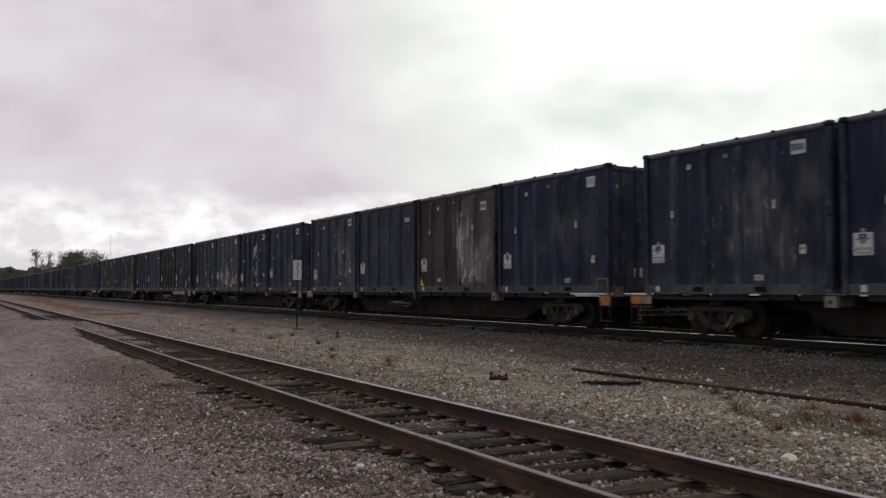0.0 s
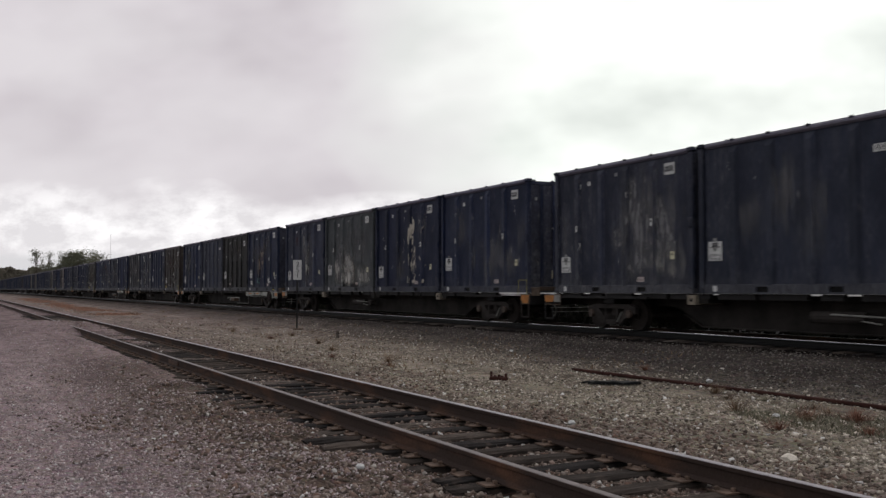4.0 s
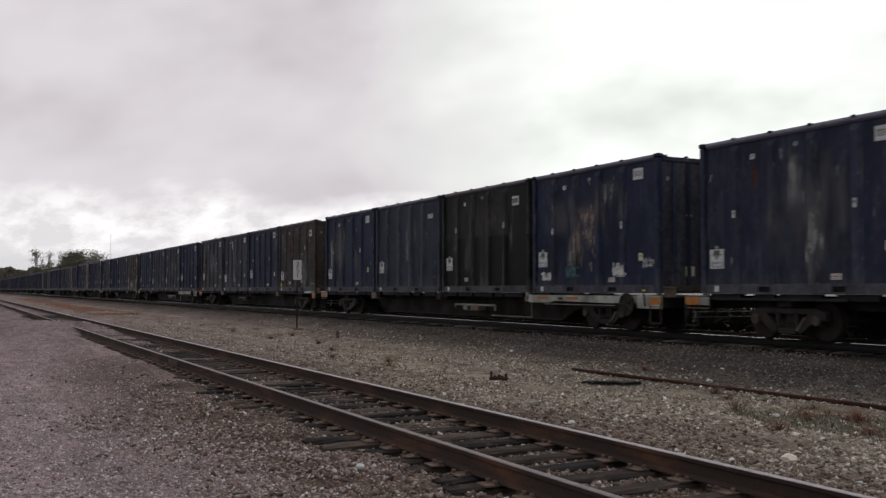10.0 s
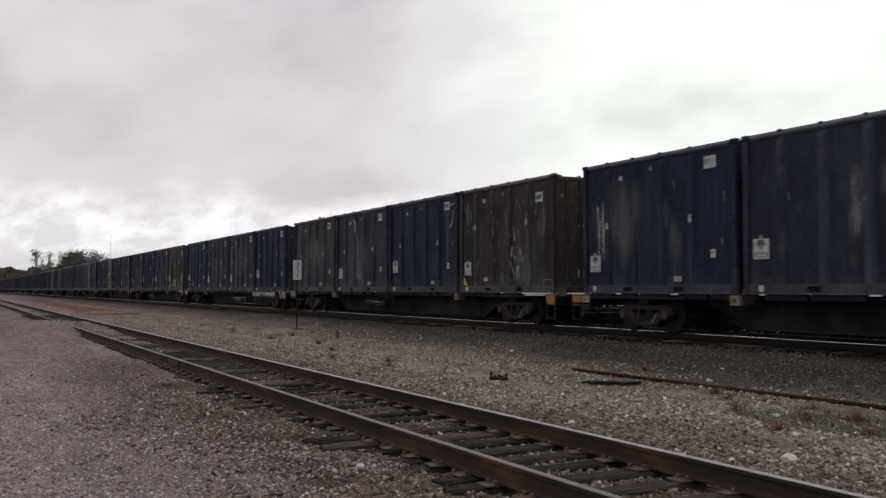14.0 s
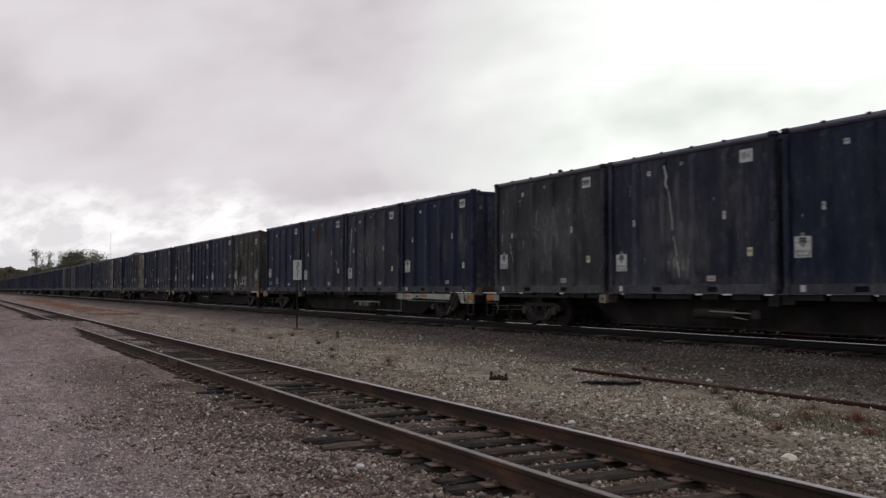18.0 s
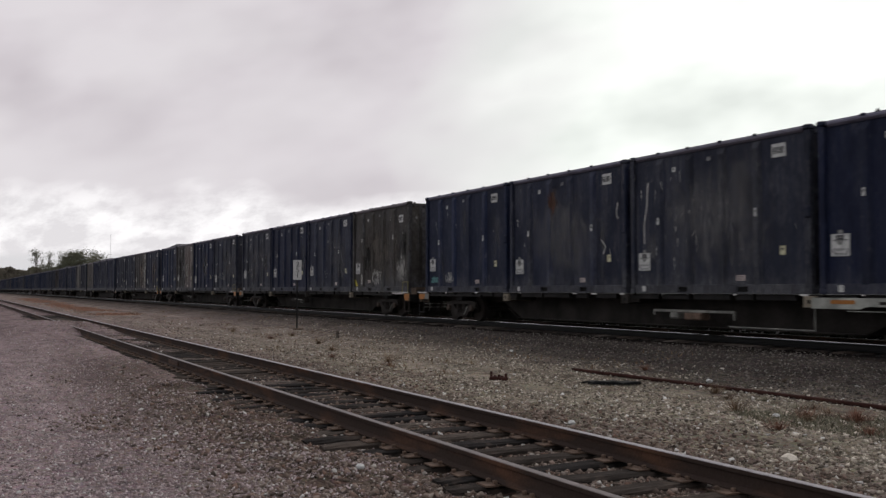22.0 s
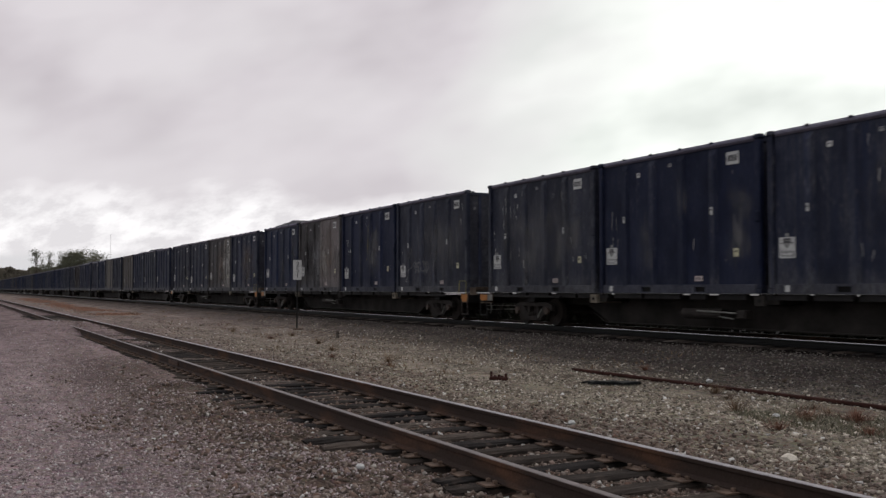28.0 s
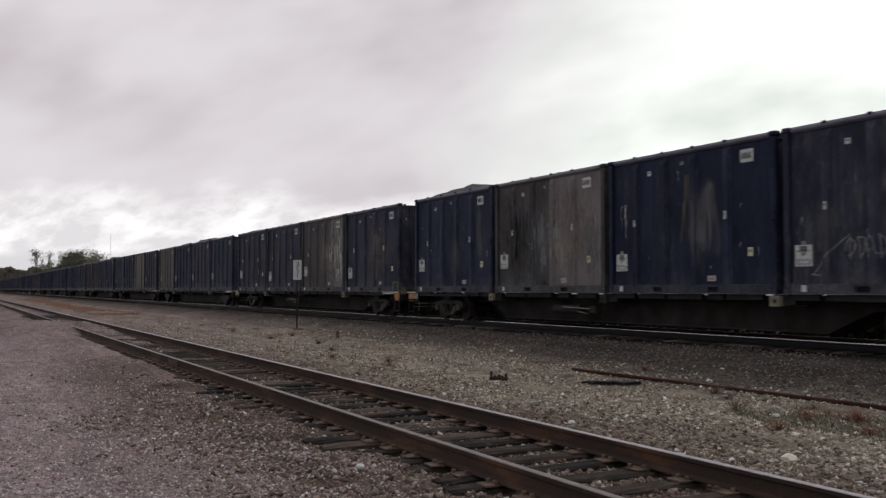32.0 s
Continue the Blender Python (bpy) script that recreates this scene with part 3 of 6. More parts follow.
# line-side sign
SIGN_X, SIGN_Y = 12.1, 36.6
sign = tagged(empty("railway_sign", pose(SIGN_X, SIGN_Y, ground_z(SIGN_X, SIGN_Y), 0, 0, -18)), "white upright line-side sign with black digits on a thin dark post", "sign")
part("post", box(B(), -0.03, 0.03, -0.022, 0.022, -0.1, 2.74, 0.005), STEEL, sign)
part("board", box(B(), -0.16, 0.17, -0.034, -0.024, 1.98, 2.76, 0.003), WHITE, sign)
part("base_plate", box(B(), -0.14, 0.26, -0.12, 0.12, 0.0, 0.07, 0.02), PLATE_IRON, sign)
for digit, z in (("2", 2.58), ("5", 2.36), ("1", 2.14)):
    cu = bpy.data.curves.new("digit", "FONT")
    cu.body, cu.size, cu.align_x, cu.align_y = digit, 0.27, "CENTER", "CENTER"
    tmp = bpy.data.objects.new("digit", cu)
    scene.collection.objects.link(tmp)
    bpy.context.view_layer.update()
    me = bpy.data.meshes.new_from_object(tmp.evaluated_get(bpy.context.evaluated_depsgraph_get()))
    bpy.data.objects.remove(tmp)
    me.transform(Matrix(((1.15, 0, 0, 0.02), (0, 0, -1, -0.0365), (0, 1, 0, z), (0, 0, 0, 1))))
    me.materials.clear()
    me.materials.append(INK)
    ob = new("digit", me)
    ob.parent = sign


# ---- weeds ----
def tuft_mesh(seed, blades, height, spread, material):
    rg = random.Random(seed)
    vs, fs = [(0, 0, -0.01)], []
    for _ in range(blades):
        a, lean, h = rg.uniform(0, 6.283), rg.uniform(0.3, 1.5), height * rg.uniform(0.4, 1.0)
        dx, dy, w = math.cos(a), math.sin(a), rg.uniform(0.0018, 0.0045)
        base = abs(rg.gauss(0, spread * 0.5))
        k = len(vs)
        for t in (0.12, 0.55, 1.0):
            ox, ww = base * min(1.0, t * 4) + lean * h * t * t * 0.6, w * (1 - 0.8 * t)
            vs += [(dx * ox - dy * ww, dy * ox + dx * ww, h * t), (dx * ox + dy * ww, dy * ox - dx * ww, h * t)]
        fs += [(0, k, k + 1), (k, k + 1, k + 3, k + 2), (k + 2, k + 3, k + 5, k + 4)]
    me = bpy.data.meshes.new("weed")
    me.from_pydata(vs, [], fs)
    me.materials.append(material)
    return me


DRY = simple("dry_weed", (0.175, 0.118, 0.075), 0.9, vary=0.4)
RED_WEED = simple("reddish_weed", (0.16, 0.075, 0.050), 0.9, vary=0.35)
GREEN_WEED = simple("dull_green_weed", (0.185, 0.172, 0.125), 0.9, vary=0.35)
BROWN_WEED = simple("brown_dead_weed", (0.125, 0.092, 0.068), 0.9, vary=0.35)


def build_weeds():
    kinds = {"dry": [tuft_mesh(s, 120, 0.20, 0.22, DRY) for s in (1, 2)], "red": [tuft_mesh(s, 160, 0.15, 0.22, RED_WEED) for s in (3, 4)],
             "green": [tuft_mesh(5, 160, 0.11, 0.34, GREEN_WEED)], "brown": [tuft_mesh(s, 130, 0.14, 0.36, BROWN_WEED) for s in (6, 7)]}
    words = {"dry": "straw-coloured dry weed tuft in the gravel", "red": "reddish brown low weed in the gravel", "green": "dull green low weed in the gravel", "brown": "dead brown weed stalks in the gravel"}
    spots = [("red", 9.05, 7.4), ("brown", 9.45, 7.9), ("brown", 9.9, 8.6), ("green", 10.2, 9.5), ("red", 8.5, 8.2), ("green", 10.5, 10.4), ("dry", 10.6, 11.5), ("brown", 10.2, 10.8),
             ("red", 8.2, 18.6), ("dry", 8.6, 19.6), ("red", 8.0, 21.5), ("brown", 9.8, 43.0), ("brown", 12.0, 34.4), ("brown", 11.6, 33.3), ("dry", 8.9, 24.0), ("dry", 9.6, 27.0), ("red", 9.2, 30.5),
             ("dry", 10.4, 32.0), ("brown", 10.7, 37.5), ("dry", 9.4, 36.0), ("red", 12.2, 15.2), ("brown", 12.6, 12.0), ("brown", 11.7, 8.2), ("green", 10.9, 7.0), ("red", 9.9, 6.6), ("brown", 10.35, 9.35), ("red", 9.75, 8.15), ("red", 9.55, 8.75), ("red", 9.9, 8.3), ("dry", 10.1, 8.9), ("dry", 9.3, 8.5), ("green", 9.6, 7.6), ("green", 10.1, 7.9), ("dry", 9.2, 9.6)]
    rg = random.Random(8)
    for kind, x, y in spots:
        ob = new("weed", rg.choice(kinds[kind]))
        ob.matrix_basis = pose(x, y, ground_z(x, y) - 0.01, 0, 0, rg.uniform(0, 360)) @ Matrix.Scale(rg.uniform(0.7, 1.25), 4)
        tagged(ob, words[kind], "weed", "weeds in the gravel")
    # thin low growth scattered over the strip between the tracks
    for name, mat_, n, x0, x1, y0, y1, h, lim, txt in (("low_grass", GREEN_WEED, 15000, 8.2, 11.2, 4.5, 11.0, 0.075, 0.06, "thin grey-green grass in the gravel by the loose rail"),
                                                       ("sparse_grass", DRY, 4800, 7.4, 14.2, 16.0, 75.0, 0.09, 0.08, "sparse dry grass between the tracks")):
        vs, fs = [], []
        for _ in range(n):
            y = y0 + (y1 - y0) * rg.random() ** 1.3
            x = rg.uniform(x0, x1)
            if noise.noise((x * 0.8, y * 0.35, 6.0)) < lim:
                continue
            z, hh, w, a = ground_z(x, y), h * rg.uniform(0.35, 1.0), rg.uniform(0.006, 0.016) * (1 + y * 0.02), rg.uniform(0, 3.14)
            dx, dy, k = math.cos(a) * w, math.sin(a) * w, len(vs)
            vs += [(x - dx, y - dy, z), (x + dx, y + dy, z), (x + rg.gauss(0, 0.03), y + rg.gauss(0, 0.03), z + hh)]
            fs.append((k, k + 1, k + 2))
        me = bpy.data.meshes.new(name)
        me.from_pydata(vs, [], fs)
        me.materials.append(mat_)
        tagged(new(name, me), txt, "grass", kind="stuff")
    # a strip of rusty dry growth along the far foot of the ballast
    vs, fs = [], []
    for _ in range(14000):
        y = rg.uniform(62, 178)
        x = 9.2 + 0.014 * (y - 62) + rg.gauss(0, 0.75)
        if noise.noise((x * 0.3, y * 0.12, 1.0)) < -0.12:
            continue
        z, h, w, a = ground_z(x, y), rg.uniform(0.02, 0.09), rg.uniform(0.02, 0.06), rg.uniform(0, 3.14)
        dx, dy, k = math.cos(a) * w, math.sin(a) * w, len(vs)
        vs += [(x - dx, y - dy, z), (x + dx, y + dy, z), (x + rg.uniform(-0.06, 0.06), y, z + h)]
        fs.append((k, k + 1, k + 2))
    me = bpy.data.meshes.new("dry_grass")
    me.from_pydata(vs, [], fs)
    me.materials.append(simple("rust_red_grass", (0.33, 0.185, 0.130), 0.9, vary=0.4))
    tagged(new("dry_grass", me), "rust-red dry grass strip between the tracks", "grass", kind="stuff")


build_weeds()


# ---- trees and mast far behind the train ----
def limb(bm, a, b, r0, r1, n=6):
    d = (b - a).normalized()
    u = d.orthogonal().normalized()
    v = d.cross(u)
    r = [[bm.verts.new(p + (u * math.cos(i * 2 * math.pi / n) + v * math.sin(i * 2 * math.pi / n)) * q) for i in range(n)] for p, q in ((a, r0), (b, r1))]
    for i in range(n):
        bm.faces.new((r[0][i], r[0][(i + 1) % n], r[1][(i + 1) % n], r[1][i]))


def build_tree(x, y, height, width, leaves, seed, label, sparse=False):
    rg = random.Random(seed)
    z = ground_z(x, y)
    tree = tagged(empty("tree", pose(x, y, z)), label, "tree")
    bm = B()
    top = Vector((rg.uniform(-0.4, 0.4), 0, height * 0.55))
    limb(bm, Vector((0, 0, -0.2)), top, (0.012 if sparse else 0.03) * height, (0.007 if sparse else 0.018) * height, 8)
    tips = []
    for i in range(16 if not sparse else 10):
        a, e = rg.uniform(0, 6.283), rg.uniform(0.15, 1.0)
        start = top * rg.uniform(0.3, 1.0)
        end = Vector((math.cos(a) * width * 0.45 * (1.1 - e * 0.6) * rg.uniform(0.5, 1), math.sin(a) * width * 0.45 * (1.1 - e * 0.6) * rg.uniform(0.5, 1), height * (0.35 + 0.6 * e)))
        limb(bm, start, end, 0.011 * height, 0.003 * height, 5)
        tips.append(end)
        for _ in range(3):
            tip = end + Vector((rg.gauss(0, 1), rg.gauss(0, 1), rg.gauss(0.3, 0.7))) * width * 0.10
            limb(bm, start.lerp(end, rg.uniform(0.5, 0.9)), tip, 0.004 * height, 0.0015 * height, 4)
            tips.append(tip)
    part("trunk", bm, BARK, tree)
    vs, fs = [], []
    for _ in range(leaves):
        c = rg.choice(tips)
        s = width * (0.075 if not sparse else 0.085)
        p = c + Vector((rg.gauss(0, s), rg.gauss(0, s), rg.gauss(0, s * 0.8)))
        p.z = max(p.z, height * 0.06)
        a, b = Vector((rg.gauss(0, 1), rg.gauss(0, 1), rg.gauss(0, 1))).normalized() * 0.16, Vector((rg.gauss(0, 1), rg.gauss(0, 1), rg.gauss(0, 1))).normalized() * 0.12
        k = len(vs)
        vs += [tuple(p - a), tuple(p + b), tuple(p + a), tuple(p - b)]
        fs.append((k, k + 1, k + 2, k + 3))
    me = bpy.data.meshes.new("crown")
    me.from_pydata(vs, [], fs)
    me.materials.append(LEAF_PALE if sparse else LEAF)
    crown = new("crown", me)
    crown.parent = tree
    return tree


def spot(px_az, dist):
    """A place at an azimuth (degrees from the track's direction) and a distance."""
    return dist * math.sin(radians(px_az)), dist * math.cos(radians(px_az))


for az, dist, h, w, n, sd, txt, sp in ((5.55, 250, 9.6, 8.0, 6500, 1, "dense dark green broad tree behind the train", False), (6.25, 246, 10.2, 9.0, 8500, 2, "dense dark green broad tree behind the train", False),
                                        (7.15, 240, 9.9, 7.0, 2200, 3, "dark green tree with thin twiggy edge", True), (4.08, 262, 11.0, 5.0, 1100, 4, "thin half-bare tree with sparse foliage", True), (4.5, 258, 10.4, 4.5, 420, 9, "bare twiggy tree behind the train", True),
                                        (4.75, 255, 6.6, 6.0, 2600, 5, "low rounded dark green tree", False), (5.2, 252, 7.0, 6.0, 3000, 6, "low rounded dark green tree", False), (7.9, 236, 8.0, 6.0, 1200, 7, "thin dark green tree behind the train", True)):
    build_tree(*spot(az, dist), h, w, n, sd, txt, sp)


def build_woods():
    """The far wood edge, one mass of leaf clumps."""
    rg = random.Random(21)
    vs, fs = [], []
    for i in range(9000):
        az = rg.uniform(1.0, 6.0)
        d = 620 + rg.uniform(-20, 20)
        x, y = spot(az, d)
        h = 13.5 + 2.2 * noise.noise((az * 2.2, 0.3, 2.0)) + 1.2 * noise.noise((az * 9, 0.7, 2.0))
        p = Vector((x, y, max(0.3, h * rg.uniform(0.0, 1.0) ** 0.6)))
        a, b = Vector((rg.gauss(0, 1), rg.gauss(0, 1), rg.gauss(0, 1))).normalized() * 0.9, Vector((rg.gauss(0, 1), rg.gauss(0, 1), rg.gauss(0, 1))).normalized() * 0.7
        k = len(vs)
        vs += [tuple(p - a), tuple(p + b), tuple(p + a), tuple(p - b)]
        fs.append((k, k + 1, k + 2, k + 3))
    me = bpy.data.meshes.new("far_woods")
    me.from_pydata(vs, [], fs)
    me.materials.append(simple("far_foliage", (0.145, 0.130, 0.100), 0.8, vary=0.4, scale=0.2))
    tagged(new("far_woods", me), "far wood edge of dull green and brown trees", "woods", kind="stuff")


build_woods()


def build_dark_screen():
    """Low dark leaf screen, added beyond the main line to darken under the cars."""
    rg = random.Random(31)
    vs, fs = [], []
    for i in range(46000):
        y = 6 + 330 * rg.random() ** 1.7
        x = 25.5 + rg.uniform(0, 2.6)
        top = 0.86 + 0.08 * noise.noise((y * 0.35, x * 0.5, 4.0))
        s = 0.15 + 0.0010 * y
        p = Vector((x, y, top * rg.random() ** 0.7 - s * 0.5))
        a, b = Vector((rg.gauss(0, 1), rg.gauss(0, 1), rg.gauss(0, 1))).normalized() * s, Vector((rg.gauss(0, 1), rg.gauss(0, 1), rg.gauss(0, 1))).normalized() * s * 0.8
        k = len(vs)
        vs += [tuple(p - a), tuple(p + b), tuple(p + a), tuple(p - b)]
        fs.append((k, k + 1, k + 2, k + 3))
    me = bpy.data.meshes.new("brush")
    me.from_pydata(vs, [], fs)
    me.materials.append(simple("dark_screen_leaves", (0.014, 0.014, 0.010), 0.9, vary=0.4, scale=0.8, gloss=0.05))
    tagged(new("brush", me), "low dark leaf screen added beyond the main line", "brush", kind="stuff")


build_dark_screen()
mx, my = spot(7.82, 238)
mast = tagged(empty("radio_mast", pose(mx, my, ground_z(mx, my))), "thin pale metal mast behind the trees", "mast")
part("pole", box(B(), -0.025, 0.025, -0.025, 0.025, 0, 14.6), WHITE, mast)
part("antenna", box(B(), -0.02, 0.02, -0.5, 0.5, 14.0, 14.05), SILL_WHITE, mast)


# ---- sky: a broken cloud layer that drifts ----
CLOUD_Z, CLOUD_SPEED = 150.0, 3.2
_ya = radians(YAW)
RIGHT = Vector((math.cos(_ya), -math.sin(_ya), 0))


def cloud_material():
    m = bpy.data.materials.new("cloud_layer")
    m.use_nodes = True
    nt = m.node_tree
    nt.nodes.clear()
    sep = node(nt, "ShaderNodeSeparateXYZ", {0: coords(nt)})
    r, f = sep.outputs["X"], sep.outputs["Y"]

    def calc(op, a, b, c=0.0):
        return node(nt, "ShaderNodeMath", {0: a, 1: b, 2: c}, operation=op).outputs[0]

    def step(v, a, b):
        return node(nt, "ShaderNodeMapRange", {"Value": v, "From Min": a, "From Max": b}).outputs[0]
    # q: across the sky, e: up the sky, so that clouds keep their heaped shape
    q, e = calc("DIVIDE", r, f), calc("DIVIDE", CLOUD_Z, f)
    flat = node(nt, "ShaderNodeCombineXYZ", {0: q, 1: calc("MULTIPLY", e, 1.7), 2: 0.37}).outputs[0]
    big = noise_tex(nt, flat, 4.2, 3.0, 0.5)
    small = noise_tex(nt, flat, 7.0, 3.5, 0.45)
    wisp = noise_tex(nt, flat, 26.0, 5.0, 0.6)
    side = calc("MULTIPLY_ADD", small, 0.16, calc("MULTIPLY_ADD", big, 0.24, q))
    lit = step(side, 0.07, 0.27)
    low = step(calc("MULTIPLY_ADD", small, -0.08, e), 0.067, 0.043)
    dark = mixc(nt, ramp(nt, small, [(0.36, grey(0.0)), (0.66, grey(1.0))]), (0.575, 0.53, 0.565), (0.72, 0.675, 0.71))
    dark = mixc(nt, ramp(nt, big, [(0.35, grey(0.0)), (0.68, grey(0.8))]), dark, (0.78, 0.75, 0.77))
    bright = mixc(nt, ramp(nt, small, [(0.42, grey(0.0)), (0.66, grey(1.0))]), (1.05, 1.09, 1.04), (0.80, 0.84, 0.80))
    c = mixc(nt, lit, dark, bright)
    patch = mixc(nt, ramp(nt, wisp, [(0.40, grey(0.0)), (0.62, grey(1.0))]), (0.78, 0.755, 0.775), (1.03, 1.01, 1.02))
    c = mixc(nt, low, c, patch)
    em = node(nt, "ShaderNodeEmission", {"Color": c, "Strength": 1.0})
    tr = nt.nodes.new("ShaderNodeBsdfTransparent")
    fade = calc("MULTIPLY", step(f, 330.0, 430.0), step(f, 4700.0, 3600.0))
    mix = node(nt, "ShaderNodeMixShader", {0: fade, 1: tr.outputs[0], 2: em.outputs[0]})
    out = nt.nodes.new("ShaderNodeOutputMaterial")
    nt.links.new(mix.outputs[0], out.inputs["Surface"])
    return m


def build_clouds():
    bm = B()
    rows = []
    for f in (320, 450, 800, 1500, 2600, 3700, 4750):
        w = 0.75 * f + 250
        rows.append([bm.verts.new((-w + 2 * w * i / 6, f, 0)) for i in range(7)])
    for a, b in zip(rows, rows[1:]):
        for i in range(6):
            bm.faces.new((a[i], b[i], b[i + 1], a[i + 1]))
    ob = new("backdrop", finish(bm, "backdrop", cloud_material()))
    ob.matrix_basis = pose(0, 0, CLOUD_Z, 0, 0, -YAW)
    return tagged(ob, "overcast sky of pale grey and white drifting clouds", "sky", kind="structure")


clouds = build_clouds()

# ---- containers ----
HALF_W = BOX_W / 2
BAYS = [0.16, 1.57, 2.70, 3.83, 4.96, BOX_L - 0.16]


def skin(y):
    """How far out the wall facing the yard stands at y, over sheets and ribs."""
    for rib in BAYS[1:-1]:
        d = abs(y - rib)
        if d < 0.085:
            return -HALF_W + 0.005
        if d < 0.15:
            return -HALF_W + 0.005 + 0.082 * (d - 0.085) / 0.065
    return -HALF_W + 0.085


def sticker(parent, name, y, z, w, h, material=None, label=""):
    x = min(skin(y - w / 2), skin(y), skin(y + w / 2))
    return part(name, box(B(), x - 0.012, x - 0.0045, y - w / 2, y + w / 2, z - h / 2, z + h / 2), material or WHITE, parent, label)


def drawing(parent, name, x, material, shapes, label=""):
    """Flat figures on the wall: each a list of (y, z) corners."""
    bm = B()
    for pts in shapes:
        a = [bm.verts.new((x, y, z)) for y, z in pts]
        b = [bm.verts.new((x + 0.002, y, z)) for y, z in pts]
        bm.faces.new(a)
        for i in range(len(a)):
            bm.faces.new((a[i], a[(i + 1) % len(a)], b[(i + 1) % len(a)], b[i]))
    return part(name, bm, material, parent, label)


def bars(y0, z0, w, h, n, rng):
    """Marks in place of writing that cannot be read."""
    out, step = [], w / n
    for i in range(n):
        a = y0 + w / 2 - i * step
        b = a - step * rng.uniform(0.55, 0.8)
        out.append([(a, z0 - h / 2), (b, z0 - h / 2), (b, z0 + h / 2), (a, z0 + h / 2)])
    return out


def lettering(parent, text, y, z, height, material, x, squeeze=1.0):
    cu = bpy.data.curves.new("lettering", "FONT")
    cu.body, cu.size, cu.align_x, cu.align_y = text, height, "CENTER", "CENTER"
    tmp = bpy.data.objects.new("lettering", cu)
    scene.collection.objects.link(tmp)
    bpy.context.view_layer.update()
    me = bpy.data.meshes.new_from_object(tmp.evaluated_get(bpy.context.evaluated_depsgraph_get()))
    bpy.data.objects.remove(tmp)
    me.transform(Matrix(((0, 0, -1, x), (-squeeze, 0, 0, y), (0, 1, 0, z), (0, 0, 0, 1))))
    me.materials.clear()
    me.materials.append(material)
    ob = new("lettering", me)
    ob.parent = parent
    return ob


def build_container(near):
    W, L, H = HALF_W, BOX_L, BOX_H
    root = empty("container")
    if near:
        for a, b in zip(BAYS, BAYS[1:]):
            part("side_sheet", box(B(), -W + 0.085, -W + 0.12, a, b, 0.16, H - 0.08), PAINT, root)
    else:
        part("side_sheet", box(B(), -W + 0.085, -W + 0.12, 0.08, L - 0.08, 0.16, H - 0.08), PAINT, root)
    part("side_sheet", box(B(), W - 0.12, W - 0.085, 0.08, L - 0.08, 0.16, H - 0.08), PAINT, root)
    part("end_panel", box(B(), -W + 0.1, W - 0.1, 0.06, 0.10, 0.14, H - 0.12), PAINT, root)
    part("end_panel", box(B(), -W + 0.1, W - 0.1, L - 0.10, L - 0.06, 0.14, H - 0.12), PAINT, root)
    part("floor_plate", box(B(), -W + 0.15, W - 0.15, 0.12, L - 0.12, 0.05, 0.13), PAINT, root)
    part("roof_sheet", box(B(), -W + 0.1, W - 0.1, 0.1, L - 0.1, H - 0.16, H - 0.09), TARP, root, "dark cover over the load")
    for x in (-W + 0.08, W - 0.08):
        for y in (0.08, L - 0.08):
            part("corner_post", box(B(), x - 0.08, x + 0.08, y - 0.08, y + 0.08, 0.12, H - 0.10, 0.02), PAINT, root)
            part("corner_casting", box(B(), x - 0.092, x + 0.092, y - 0.09, y + 0.09, 0.0, 0.12, 0.012), PAINT, root)
            part("corner_casting", box(B(), x - 0.10, x + 0.10, y - 0.11, y + 0.11, H - 0.10, H + 0.015, 0.03), PAINT, root)
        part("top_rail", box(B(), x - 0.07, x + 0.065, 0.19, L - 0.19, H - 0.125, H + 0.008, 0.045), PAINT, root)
        bm = B()
        for y0, y1 in ((0.17, 1.84), (2.20, 3.89), (4.25, L - 0.17)):
            box(bm, x - 0.07, x + 0.07, y0, y1, 0.0, 0.22, 0.01)
        for y0, y1 in ((1.84, 2.20), (3.89, 4.25)):
            box(bm, x - 0.07, x + 0.07, y0, y1, 0.0, 0.045)
            box(bm, x - 0.07, x + 0.07, y0, y1, 0.165, 0.22)
        part("bottom_rail", bm, PAINT, root)
        # black plates stand for the shade inside the fork pockets
        for y0, y1 in ((1.84, 2.20), (3.89, 4.25)):
            part("fork_pocket", box(B(), x - 0.015, x + 0.015, y0 - 0.01, y1 + 0.01, 0.04, 0.17), BLACK_AND_SHADE, root)
    for s in (-1, 1):
        for y in BAYS[1:-1]:
            x = s * W
            o, i = x - s * 0.005, x - s * 0.087
            prof = [(o, y - 0.085), (o, y + 0.085), (i, y + 0.15), (i, y - 0.15)]
            bm = B()
            a = [bm.verts.new((px, py, 0.20)) for px, py in prof]
            b = [bm.verts.new((px, py, H - (0.30 if px == o else 0.12))) for px, py in prof]
            for k in range(4):
                bm.faces.new((a[k], a[(k + 1) % 4], b[(k + 1) % 4], b[k]))
            bm.faces.new(a)
            bm.faces.new(b)
            part("rib", bm, PAINT, root)
            if near and s < 0:
                part("tarp_hook", box(B(), x - 0.01, x + 0.05, y - 0.05, y + 0.05, H - 0.03, H + 0.022, 0.008), PAINT, root)
    for y, s in ((0.06, -1), (L - 0.06, 1)):
        part("end_rail", box(B(), -W + 0.17, W - 0.17, y - 0.05, y + 0.05, H - 0.17, H - 0.06, 0.01), PAINT, root)
        part("end_sill", box(B(), -W + 0.17, W - 0.17, y - 0.05, y + 0.05, 0.0, 0.20, 0.01), PAINT, root)
        if near:
            for x in (-0.72, -0.24, 0.24, 0.72):
                part("rib", box(B(), x - 0.06, x + 0.06, min(y, y + s * 0.05), max(y, y + s * 0.05), 0.19, H - 0.16, 0.01), PAINT, root)
